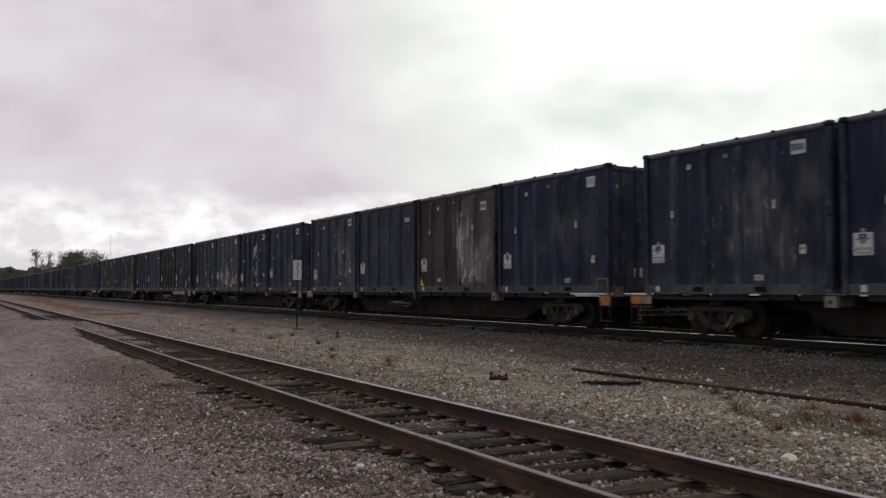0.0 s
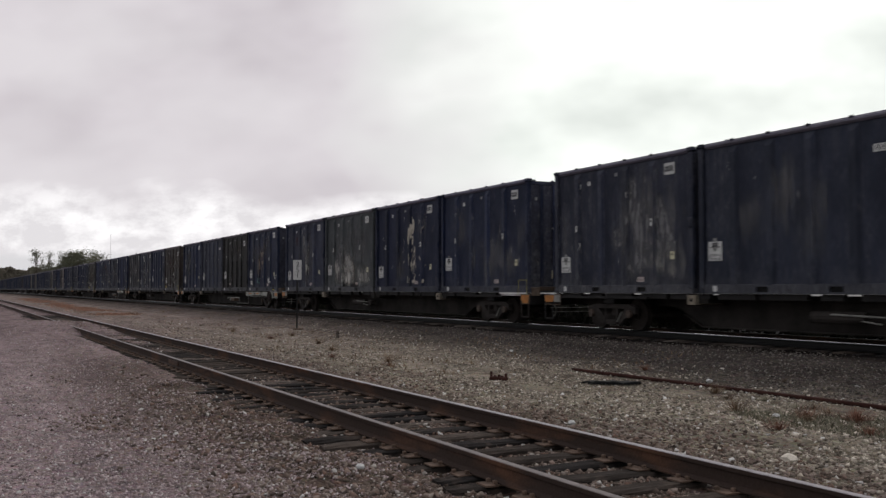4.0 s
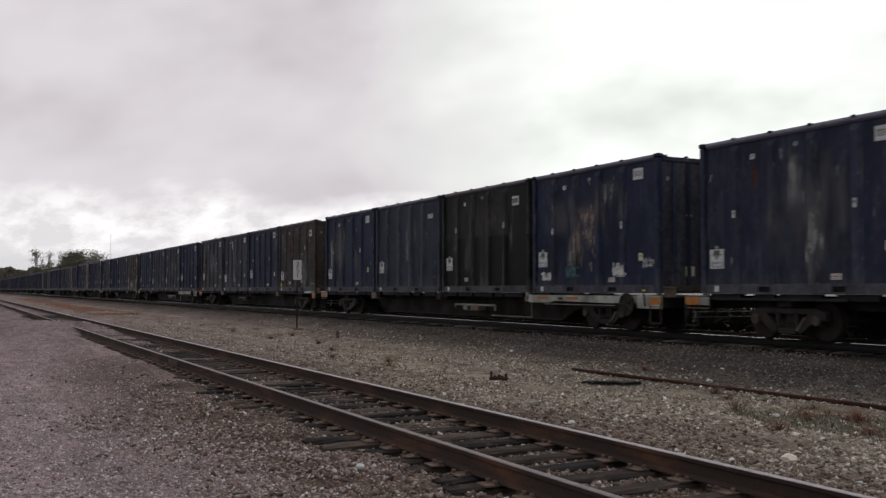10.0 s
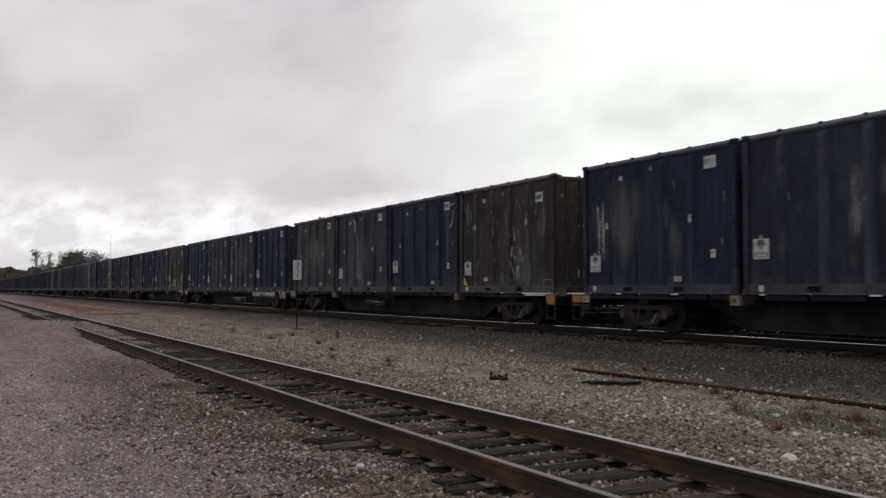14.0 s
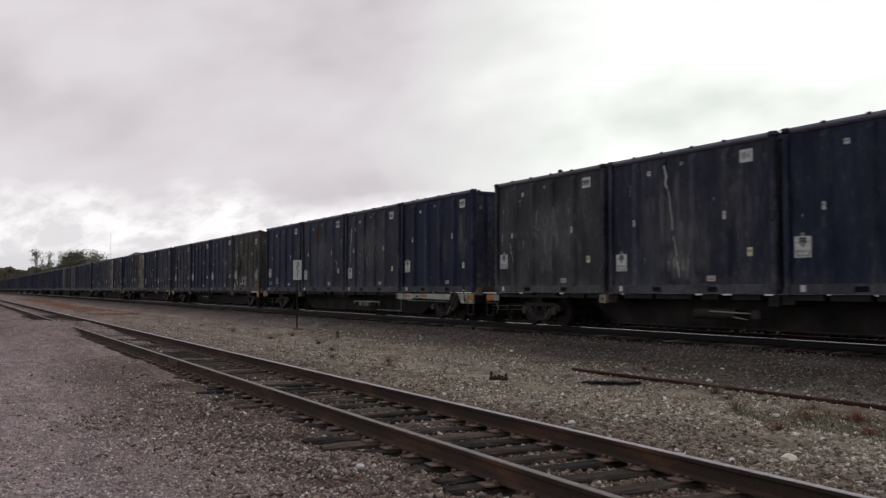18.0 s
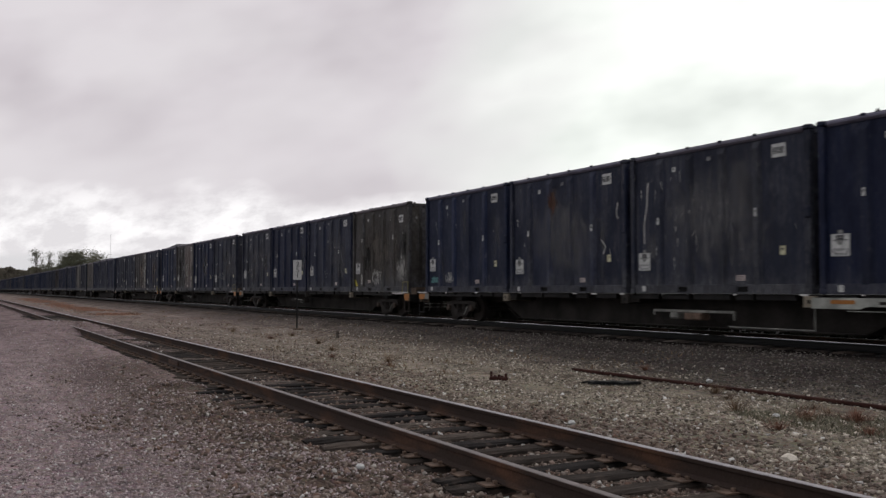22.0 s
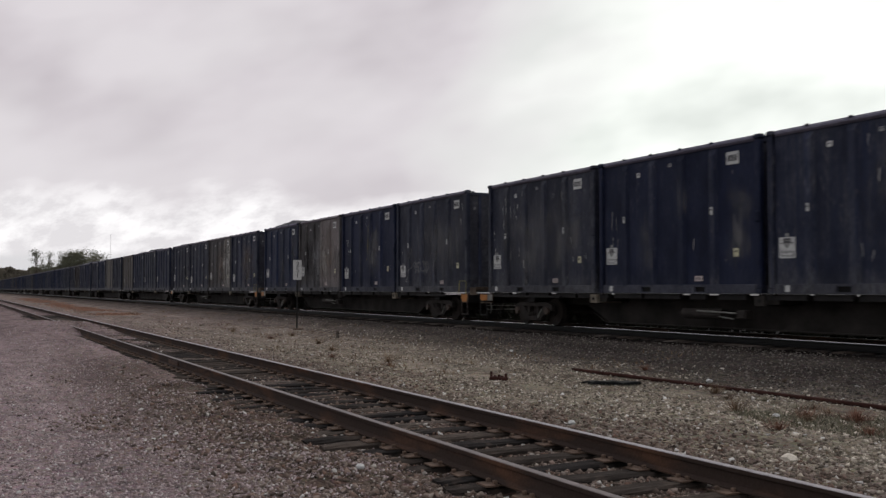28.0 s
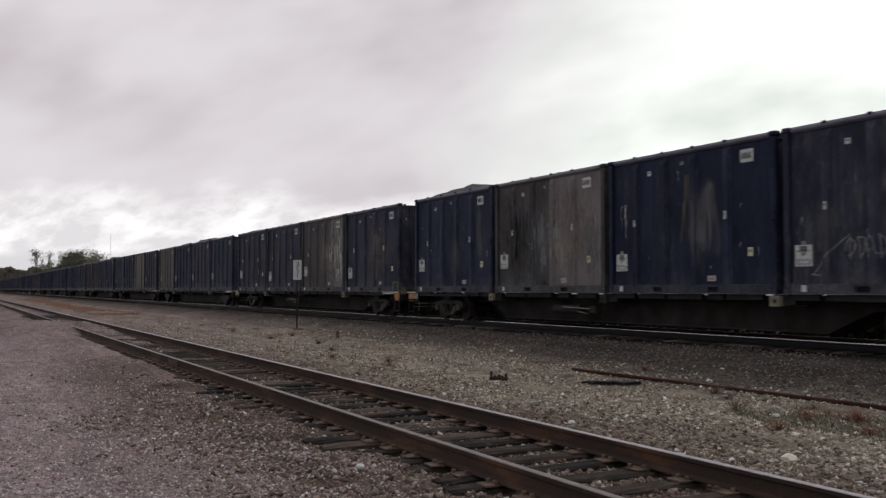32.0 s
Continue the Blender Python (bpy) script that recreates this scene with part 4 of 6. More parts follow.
    if near:
        for x in (-1.0, -0.3, 0.45):
            part("tarp_hook", box(B(), x - 0.045, x + 0.045, 0.0, 0.09, H - 0.075, H - 0.015, 0.015), PAINT, root)
        part("door_lock", box(B(), -W - 0.035, -W + 0.06, -0.015, 0.15, 1.62, 1.90, 0.04), PAINT, root, "dark door lock on the corner post")
        for z in (0.75, 2.9):
            part("hinge", box(B(), -W - 0.012, -W + 0.05, 0.03, 0.13, z - 0.10, z + 0.10, 0.02), PAINT, root)
    return root


SHIELD = [(-0.11, 0.13), (-0.06, 0.15), (0.0, 0.135), (0.06, 0.15), (0.11, 0.13), (0.10, 0.03), (0.06, -0.04), (0.0, -0.085), (-0.06, -0.04), (-0.10, 0.03)]


def add_placards(root, near, rng=random.Random(2)):
    """The plates that every container carries."""
    ey = 5.61
    e = sticker(root, "emblem_placard", ey, 1.02, 0.46, 0.46, WHITE if near else DUSTY, label="white placard with a dark shield emblem")
    if not near:
        return
    x = skin(ey) - 0.015
    sticker(root, "placard_tab", ey, 1.295, 0.11, 0.075, DUSTY, label="small square tab over the placard")
    drawing(e, "shield", x, INK, [[(ey + 0.95 * a, 1.09 + 0.95 * b) for a, b in SHIELD]])
    drawing(e, "shield_field", x - 0.003, DUSTY, [[(ey - 0.06, 1.165), (ey + 0.06, 1.165), (ey + 0.06, 1.19), (ey - 0.06, 1.19)], [(ey + 0.058 * math.cos(i * 0.6283), 1.085 + 0.048 * math.sin(i * 0.6283)) for i in range(10)]])
    drawing(e, "wings", x, INK, [[(ey + k * 0.12, 1.14), (ey + k * 0.19, 1.125), (ey + k * 0.12, 1.09)] for k in (-1, 1)])
    # lettering too worn to read
    drawing(e, "caption", x, FADED_INK, [[(ey + cy - cw / 2, cz - ch / 2), (ey + cy + cw / 2, cz - ch / 2), (ey + cy + cw / 2, cz + ch / 2), (ey + cy - cw / 2, cz + ch / 2)] for cy, cz, cw, ch in
                                         ((0.16, 0.905, 0.055, 0.10), (0.09, 0.93, 0.05, 0.05), (0.01, 0.92, 0.07, 0.06), (-0.08, 0.93, 0.06, 0.05), (-0.17, 0.90, 0.05, 0.09), (0.11, 0.835, 0.10, 0.045), (-0.02, 0.835, 0.09, 0.045), (-0.14, 0.83, 0.08, 0.05))])
    for name, y, z, w, h, m, txt in (("rib_tag", 4.96, 1.86, 0.075, 0.17, WHITE, ""), ("rib_tag", 1.57, 1.86, 0.08, 0.19, WHITE, ""), ("inspection_label", 0.84, 0.97, 0.15, 0.20, CREAM, "yellowed inspection label"),
                                     ("edged_label", 2.12, 0.37, 0.27, 0.125, PINK, "pale red-edged label"), ("rail_label", 5.55, 0.12, 0.13, 0.14, WHITE, ""), ("small_label", 4.42, 3.15, 0.13, 0.12, WHITE, ""), ("small_label", 3.15, 3.28, 0.12, 0.09, FADED_INK, "")):
        if z < 0.2:
            ob = part(name, box(B(), -HALF_W - 0.002, -HALF_W + 0.008, y - w / 2, y + w / 2, z - h / 2, z + h / 2), m, root)
        else:
            ob = sticker(root, name, y, z, w, h, m, txt)
        xx = min(skin(y - w / 2), skin(y), skin(y + w / 2)) - 0.0145
        if name == "edged_label":
            drawing(ob, "print", xx, INK, [[(y - w * 0.42, z + dz * h - h * 0.05), (y + w * 0.42, z + dz * h - h * 0.05), (y + w * 0.42, z + dz * h + h * 0.05), (y - w * 0.42, z + dz * h + h * 0.05)] for dz in (-0.25, 0.0, 0.25)])
        elif z > 0.2:
            drawing(ob, "print", xx, INK, [[(y - w * 0.22, z - h * 0.02), (y + w * 0.22, z - h * 0.02), (y + w * 0.22, z + h * 0.26), (y - w * 0.22, z + h * 0.26)]])
    for xx, z, w, h, m in ((-0.20, 0.58, 0.30, 0.26, CREAM), (-0.20, 0.74, 0.10, 0.06, CREAM), (0.42, 0.60, 0.14, 0.26, DUSTY), (-0.22, 2.06, 0.18, 0.06, WHITE), (-0.22, 1.98, 0.07, 0.12, WHITE), (-0.92, 3.0, 0.08, 0.10, DUSTY)):
        part("label", box(B(), xx - w / 2, xx + w / 2, 0.0545, 0.0605, z - h / 2, z + h / 2), m, root)


def add_number(root, text, rng, low=False):
    """The number plate near the top corner."""
    short = len(text) == 4
    y, z = (0.90, 2.92) if short else (0.92, 3.0 if low else 3.20)
    w, h = (0.40, 0.16) if short else (0.40, 0.30)
    p = sticker(root, "number_plate", y, z, w, h, label="white number plate with black characters")
    x = skin(y) - 0.0155
    if text and not text.startswith("-"):
        lettering(p, text, y, z, 0.17 if short else 0.21, INK, x, 0.95 if short else 0.50)
    else:
        tagged(drawing(p, "characters", x, INK, bars(y, z, 0.33, 0.15, 6, rng)), kind="stuff")


# how single containers carry their tags: emblem set low, height of the rib tags, hardly any tags
LOW_EMBLEM = {(-2, 3), (-1, 1), (-1, 3), (0, 3), (1, 0), (1, 2), (2, 1), (2, 2), (4, 0), (4, 1), (5, 0), (5, 2)}
TAG_Z = {(-3, 3): 2.0, (-2, 0): 2.0, (-2, 1): 2.28, (-1, 2): 1.98, (0, 1): 2.23, (1, 0): 2.26, (2, 0): 2.06, (3, 0): 2.27, (3, 2): 1.99, (4, 2): 1.94}
OLD_TYPE = {(-2, 1), (0, 1), (1, 0), (3, 0)}
FEW_TAGS = {(-2, 2), (0, 2)}


def arrange_tags(con, key):
    for o in list(con.children):
        kind = o.name.split(".")[0]
        if key in LOW_EMBLEM and kind in ("emblem_placard", "placard_tab"):
            o.location.z = -0.19
        elif kind in ("rib_tag", "inspection_label", "edged_label", "small_label") and (key in FEW_TAGS or (key in OLD_TYPE and kind == "inspection_label")):
            for sub in list(o.children):
                bpy.data.objects.remove(sub)
            bpy.data.objects.remove(o)
        elif kind == "rib_tag" and key in TAG_Z:
            o.location.z = TAG_Z[key] - 1.86
        elif kind == "edged_label" and key in OLD_TYPE:
            o.location.y, o.location.z = 2.20, 0.08


# ---- marks on single containers ----
def ribbon(bm, pts, width):
    """A painted line over sheets and ribs, through (y, z) points."""
    fine = []
    for (y0, z0), (y1, z1) in zip(pts, pts[1:]):
        n = max(1, int(math.hypot(y1 - y0, z1 - z0) / 0.05))
        fine += [(y0 + (y1 - y0) * i / n, z0 + (z1 - z0) * i / n) for i in range(n)]
    fine.append(pts[-1])
    last = None
    for i, (y, z) in enumerate(fine):
        (ya, za), (yb, zb) = fine[max(0, i - 1)], fine[min(len(fine) - 1, i + 1)]
        d = math.hypot(yb - ya, zb - za) or 1.0
        w = width(i / len(fine)) if callable(width) else width
        ny, nz = -(zb - za) / d * w / 2, (yb - ya) / d * w / 2
        cur = [bm.verts.new((skin(y + k * ny) - 0.006, y + k * ny, z + k * nz)) for k in (-1, 1)]
        if last:
            bm.faces.new((last[0], last[1], cur[1], cur[0]))
        last = cur


def runs(root, name, material, rng, y0, y1, z0, z1, count, width, label, length=(0.2, 1.2)):
    """Thin uneven streaks that run down the wall."""
    bm = B()
    for _ in range(count):
        y, z = rng.uniform(y0, y1), rng.uniform(z0 + 0.2, z1)
        ln = rng.uniform(*length)
        pts, k = [(y, z)], 5
        for i in range(1, k + 1):
            y += rng.gauss(0, 0.012)
            pts.append((y, max(z0, z - ln * i / k)))
        w0 = width * rng.uniform(0.4, 1.0)
        ribbon(bm, pts, lambda t, w0=w0: w0 * (1.0 - 0.75 * t))
    return tagged(part(name, bm, material, root, label), kind="stuff")


def spray(root, material, strokes, width, label):
    bm = B()
    for pts in strokes:
        ribbon(bm, pts, width)
    return tagged(part("graffiti", bm, material, root, label), kind="stuff")


def scribble(y, z, w, h, seed):
    """Loops and strokes of a sprayed tag that cannot be read."""
    rg = random.Random(seed)
    out = []
    n = 5
    for i in range(n):
        cy = y + w / 2 - w * (i + 0.5) / n
        pts = []
        a0, da = rg.uniform(0, 6.28), rg.choice((-1, 1)) * rg.uniform(3.5, 6.0)
        for k in range(9):
            a = a0 + da * k / 8
            pts.append((cy + math.cos(a) * w / n * 0.5 * rg.uniform(0.8, 1.1), z + math.sin(a) * h * 0.42 * rg.uniform(0.7, 1.1)))
        out.append(pts)
        if rg.random() < 0.6:
            out.append([(cy, z - h * 0.5), (cy + rg.uniform(-0.05, 0.05), z + h * rg.uniform(0.3, 0.7))])
    return out


def veil(root, y, z, ry, rz, color, strength):
    """A thin coat of dust, soot or rust over sheets and ribs."""
    y0, y1 = max(0.17, y - ry), min(BOX_L - 0.17, y + ry)
    z0, z1 = max(0.225, z - rz), min(BOX_H - 0.31, z + rz)
    n = max(4, int((y1 - y0) / 0.04))
    bm = B()
    last = None
    for i in range(n + 1):
        yy = y0 + (y1 - y0) * i / n
        x = skin(yy) - 0.0025 - 0.0004 * (int(y * 37 + z * 11) % 5)
        cur = [bm.verts.new((x, yy, zz)) for zz in (z0, z1)]
        if last:
            bm.faces.new((last[0], last[1], cur[1], cur[0]))
        last = cur
    ob = part("dirt_stain", bm, VEIL, root, "veil of dried dirt")
    ob.color = (*color, strength)
    return ob


def splash(root, rng):
    """Dried splash of pale muck down the wall."""
    bm = B()

    def blob(y, z, ry, rz):
        n = 11
        ring = []
        for i in range(n):
            a = 6.283 * i / n
            k = rng.uniform(0.45, 1.15)
            yy, zz = y + math.cos(a) * ry * k, z + math.sin(a) * rz * k
            ring.append(bm.verts.new((skin(yy) - 0.006, yy, zz)))
        c = bm.verts.new((skin(y) - 0.008, y, z))
        for i in range(n):
            bm.faces.new((c, ring[i], ring[(i + 1) % n]))
    blob(2.42, 2.62, 0.16, 0.42)
    blob(2.62, 2.42, 0.15, 0.30)
    blob(2.70, 2.10, 0.10, 0.28)
    blob(2.45, 2.05, 0.07, 0.30)
    for i in range(22):
        blob(2.45 + rng.gauss(0, 0.10 + 0.012 * i), 1.75 - 0.065 * i + rng.uniform(-0.1, 0.1), rng.uniform(0.012, 0.05), rng.uniform(0.06, 0.20))
    blob(2.30, 1.15, 0.08, 0.16)
    blob(2.36, 0.42, 0.16, 0.10)
    for y, z in ((1.85, 1.35), (1.62, 1.30), (1.30, 1.05), (3.3, 1.2)):
        blob(y, z, 0.03, 0.07)
    tagged(part("splash", bm, SPLASH, root, "dried pale muck splashed down the wall"), kind="stuff")
    runs(root, "streak", SPLASH, rng, 2.2, 2.7, 0.3, 1.7, 9, 0.03, "pale muck streaks")


def load_mound(root, rng, h, y0=0.3, y1=BOX_L - 0.3):
    """A covered load that bulges over the rim."""
    nx, ny = 7, 15
    bm = B()
    ph = rng.uniform(0, 9)
    g = []
    for j in range(ny):
        y = y0 + (y1 - y0) * j / (ny - 1)
        row = []
        for i in range(nx):
            x = -HALF_W + 0.06 + (BOX_W - 0.12) * i / (nx - 1)
            rim = min(1.0, 5.0 * i / (nx - 1), 5.0 * (nx - 1 - i) / (nx - 1)) * min(1.0, 5.0 * j / (ny - 1), 5.0 * (ny - 1 - j) / (ny - 1))
            row.append(bm.verts.new((x, y, BOX_H - 0.03 + h * rim * (0.75 + 0.6 * noise.noise((x * 1.4, y * 1.1, ph))))))
        g.append(row)
    for j in range(ny - 1):
        for i in range(nx - 1):
            bm.faces.new((g[j][i], g[j][i + 1], g[j + 1][i + 1], g[j + 1][i]))
    part("load_cover", bm, TARP, root, "dark lumpy covered load above the rim")


def scraps_on_top(root, rng, n):
    bm = B()
    for _ in range(n):
        y, s = rng.uniform(0.6, BOX_L - 0.6), rng.uniform(0.02, 0.055)
        x = rng.uniform(-HALF_W + 0.05, -HALF_W + 0.5)
        k = len(bm.verts)
        bmesh.ops.create_icosphere(bm, subdivisions=1, radius=s, matrix=Matrix.Translation((x, y, BOX_H - 0.02 + s * 0.5)))
        bm.verts.ensure_lookup_table()
        for v in bm.verts[k:]:
            v.co += Vector((rng.gauss(0, s * 0.3), rng.gauss(0, s * 0.4), rng.gauss(0, s * 0.3)))
    tagged(part("refuse_scraps", bm, TARP, root, "scraps of refuse on the rim"), kind="stuff")


# ---- flat cars ----
CAR_L = 4 * BOX_PITCH - (BOX_PITCH - BOX_L)
DECK_Z = BOX_Z - MAIN_TOP - 0.040        # above the rail top
WHEEL_R = 0.42


def round_bar(bm, a, b, r, n=6):
    limb(bm, Vector(a), Vector(b), r, r, n)


def tube(bm, pts, r, n=6):
    """One bent round bar through the points."""
    rings = []
    for i, p in enumerate(pts):
        d = (Vector(pts[min(i + 1, len(pts) - 1)]) - Vector(pts[max(i - 1, 0)])).normalized()
        u = d.orthogonal().normalized()
        v = d.cross(u)
        rings.append([bm.verts.new(Vector(p) + (u * math.cos(k * 2 * math.pi / n) + v * math.sin(k * 2 * math.pi / n)) * r) for k in range(n)])
    for a, b in zip(rings, rings[1:]):
        for k in range(n):
            bm.faces.new((a[k], a[(k + 1) % n], b[(k + 1) % n], b[k]))
    bm.faces.new(rings[0][::-1])
    bm.faces.new(rings[-1])
    return bm


def build_truck(parent, y, near):
    truck = part("truck", box(B(), -0.95, 0.95, y - 0.17, y + 0.17, 0.36, 0.66, 0.03), IRON, parent, "iron three-piece truck")
    for s in (-1, 1):
        x = s * 1.0
        bm = B()
        if near:
            for prof in ([(-1.08, 0.44), (-1.08, 0.62), (-0.78, 0.70), (0.78, 0.70), (1.08, 0.62), (1.08, 0.44), (0.80, 0.44), (0.72, 0.58), (-0.72, 0.58), (-0.80, 0.44)],
                         [(-0.80, 0.44), (-0.72, 0.58), (-0.60, 0.58), (-0.24, 0.28), (-0.24, 0.14), (-0.38, 0.14)], [(0.80, 0.44), (0.38, 0.14), (0.24, 0.14), (0.24, 0.28), (0.60, 0.58), (0.72, 0.58)],
                         [(-0.38, 0.14), (-0.24, 0.26), (0.24, 0.26), (0.38, 0.14)], [(-0.30, 0.26), (-0.30, 0.60), (-0.22, 0.60), (-0.22, 0.26)], [(0.22, 0.26), (0.22, 0.60), (0.30, 0.60), (0.30, 0.26)]):
                extrude_x(bm, [(y + a, z) for a, z in prof], x - 0.07, x + 0.07)
            fr = part("side_frame", bm, IRON, truck)
            for dy in (-0.865, 0.865):
                part("bearing_cap", disc(B(), x + s * 0.06, x + s * 0.15, y + dy, WHEEL_R + 0.02, 0.11, 12), CAP_IRON, truck)
            for dy in (-0.13, 0.0, 0.13):
                bm = B()
                for k in range(5):
                    z = 0.265 + k * 0.034
                    limb(bm, Vector((x + s * 0.02, y + dy, z)), Vector((x + s * 0.02, y + dy, z + 0.02)), 0.058, 0.058, 8)
                part("spring", bm, IRON, truck)
            bm = B()
            round_bar(bm, (x + s * 0.085, y - 0.52, 0.50), (x + s * 0.085, y - 0.30, 0.22), 0.022)
            part("brake_rod", bm, SILL_WHITE, truck, "pale worn rod")
        else:
            extrude_x(bm, [(y + a, z) for a, z in ((-1.08, 0.44), (-1.08, 0.62), (-0.78, 0.70), (0.78, 0.70), (1.08, 0.62), (1.08, 0.44), (0.80, 0.44), (0.38, 0.14), (-0.38, 0.14), (-0.80, 0.44))], x - 0.07, x + 0.07)
            part("side_frame", bm, IRON, truck)
    for dy in (-0.865, 0.865):
        bm = B()
        for s in (-1, 1):
            x = s * 0.75
            disc(bm, x - 0.065, x + 0.065, 0, 0, WHEEL_R, 28)
            disc(bm, x - s * 0.065 - 0.016, x - s * 0.065 + 0.016, 0, 0, WHEEL_R + 0.027, 28)
            disc(bm, x + s * 0.066, x + s * 0.075, 0, 0, WHEEL_R - 0.06, 24)
            disc(bm, x + s * 0.06, x + s * 0.16, 0, 0, 0.13, 12)
        disc(bm, -0.75, 0.75, 0, 0, 0.08, 10)
        w = part("wheelset", bm, WHEEL, truck, "dark steel wheels on their axle")
        w.location = (0, y + dy, WHEEL_R)
    return truck


def build_flat_car(white_end, near):
    root = empty("flat_car")
    D, L, e = DECK_Z, CAR_L, 1.28
    prof = [(-0.10, D - 0.30), (-0.10, D - 0.012), (L + 0.45, D - 0.012), (L + 0.45, D - 0.30), (L - 4.5, D - 0.32), (L - 5.6, D - 0.80), (5.6, D - 0.80), (4.5, D - 0.32)]
    part("centre_sill", extrude_x(B(), prof, -0.40, 0.40), SILL_DARK, root, "deep dusty centre sill")
    part("sill_flange", extrude_x(B(), [(4.9, D - 0.52), (5.6, D - 0.83), (L - 5.6, D - 0.83), (L - 4.9, D - 0.52), (L - 4.9, D - 0.50), (L - 5.6, D - 0.80), (5.6, D - 0.80), (4.9, D - 0.50)], -0.52, 0.52), SILL_DARK, root)
    for y0, y1 in ((-0.12, 1.7), (L - 0.2, L + 0.55)):
        part("end_deck", box(B(), -e + 0.02, e - 0.02, y0, y1, D - 0.06, D), DECK, root, "worn steel end deck")
    for y0, y1 in ((1.7, 4.3), (L - 4.3, L - 0.2)):
        part("deck_plate", box(B(), -e + 0.02, e - 0.02, y0, y1, D - 0.11, D - 0.05), STEEL, root)
    # added blocks at random spacing that break up the light gap under the containers
    block_rng = random.Random(17)
    y = 2.2
    while y < L - 1.0:
        w = block_rng.uniform(0.5, 1.5)
        part("support_pad", box(B(), -e + 0.10, -e + 0.22, y, y + w, D - 0.10, D + 0.036), STEEL, root)
        y += w + block_rng.uniform(0.06, 0.45)
    for k in (1, 2, 3):
        y = k * BOX_PITCH - 0.11
        bm = box(B(), -e, e, y + 0.03, y + 0.33, D - 0.24, D, 0.01)
        cb = part("cross_bearer", bm, BEARER if k != 2 else SILL_DARK, root, "container support beam")
        part("bearer_web", box(B(), -e + 0.12, e - 0.12, y - 0.30, y + 0.03, D - 0.20, D - 0.004), SILL_DARK, cb)
        # black plate in place of the shaded hole in the beam end
        part("socket", box(B(), -e - 0.012, -e - 0.002, y + 0.13, y + 0.20, D - 0.16, D - 0.08), BLACK_AND_SHADE, cb)
        for dy in (-0.16, 0.16):
            part("lock", box(B(), -e + 0.02, -e + 0.14, y + dy - 0.06, y + dy + 0.06, D, D + 0.036, 0.01), IRON, cb)
    for y in (0.10, L - 0.10):
        part("lock", box(B(), -e + 0.02, -e + 0.14, y - 0.06, y + 0.06, D, D + 0.036, 0.01), IRON, root)
    for y in (2.62, L - 2.50):
        part("bolster", box(B(), -1.15, 1.15, y - 0.22, y + 0.22, D - 0.26, D - 0.062, 0.02), STEEL, root)
        build_truck(root, y, near)
    for y0, y1 in ((-0.72, -0.10), (L + 0.45, L + 0.82)):
        part("coupler", box(B(), -0.12, 0.12, y0, y1, 0.66, 0.92, 0.04), IRON, root)
    # end beams, panels and steps
    part("end_beam", box(B(), -e + 0.02, e - 0.02, -0.11, 0.06, D - 0.34, D - 0.062, 0.01), STEEL, root)
    part("end_beam", box(B(), -e + 0.02, e - 0.02, L + 0.38, L + 0.54, D - 0.34, D - 0.062, 0.01), STEEL, root)
    if near:
        part("orange_panel", box(B(), -e - 0.012, -e + 0.016, -0.08, 0.40, D - 0.30, D - 0.03, 0.006), ORANGE, root, "weathered orange reflector panel")
        part("orange_panel", box(B(), -e - 0.012, -e + 0.016, L + 0.06, L + 0.54, D - 0.24, D - 0.03, 0.006), ORANGE, root, "weathered orange reflector panel")
        part("end_plate", box(B(), -e - 0.012, -e + 0.016, L - 0.30, L + 0.05, D - 0.24, D - 0.04, 0.006), SILL_WHITE, root, "pale grey end plate")
        for y, metal in ((-0.06, RUST_BROWN), (L + 0.10, STEEL)):
            # stirrup: two posts and a tread
            bm = B()
            for yy in (y, y + 0.42):
                box(bm, -e - 0.020, -e + 0.012, yy - 0.022, yy + 0.022, D - 0.74, D - 0.20, 0.004)
            box(bm, -e - 0.022, -e + 0.06, y - 0.02, y + 0.44, D - 0.76, D - 0.72, 0.006)
            part("step", bm, metal, root)
        # crossover board over the end of the deck
        board = part("crossover_board", box(B(), -e + 0.06, e - 0.06, -0.56, -0.06, D + 0.17, D + 0.205, 0.006), RUST_IRON, root, "rusty brown crossover board")
        part("edge_lip", box(B(), -e + 0.055, e - 0.055, -0.575, -0.545, D + 0.10, D + 0.23, 0.004), RUST_IRON, board)
        for xx in (-e + 0.10, e - 0.10):
            part("bracket", box(B(), xx - 0.02, xx + 0.02, -0.54, -0.08, D - 0.06, D + 0.17), RUST_IRON, board)
        # rounded frames round the reflector panels
        for y0, y1 in ((-0.10, 0.42), (L - 0.32, L + 0.56)):
            bm = B()
            for za, zb in ((D - 0.325, D - 0.295), (D - 0.035, D - 0.010)):
                box(bm, -e - 0.018, -e + 0.010, y0 + 0.02, y1 - 0.02, za, zb, 0.006)
            for ya in (y0, y1 - 0.025):
                box(bm, -e - 0.018, -e + 0.010, ya, ya + 0.025, D - 0.305, D - 0.03, 0.006)
            part("panel_frame", bm, RUST_IRON, root)
        # pale hose coupling between the cars
        bm = tube(B(), [(-0.62, -0.50 - 0.10 * math.sin(3.0 * i / 7), D - 0.30 - 0.40 * i / 7) for i in range(8)], 0.018)
        part("hose_end", bm, SILL_WHITE, root, "pale hose end")
        bm = tube(B(), [(-0.34, -0.10 - 0.55 * i / 8, D - 0.36 - 0.34 * math.sin(math.pi * i / 8 * 0.9)) for i in range(9)], 0.022)
        part("air_hose", bm, BLACK_AND_SHADE, root)
        bm = tube(B(), [(-0.34, L + 0.50 + 0.40 * i / 8, D - 0.36 - 0.34 * math.sin(math.pi * i / 8 * 0.9)) for i in range(9)], 0.022)
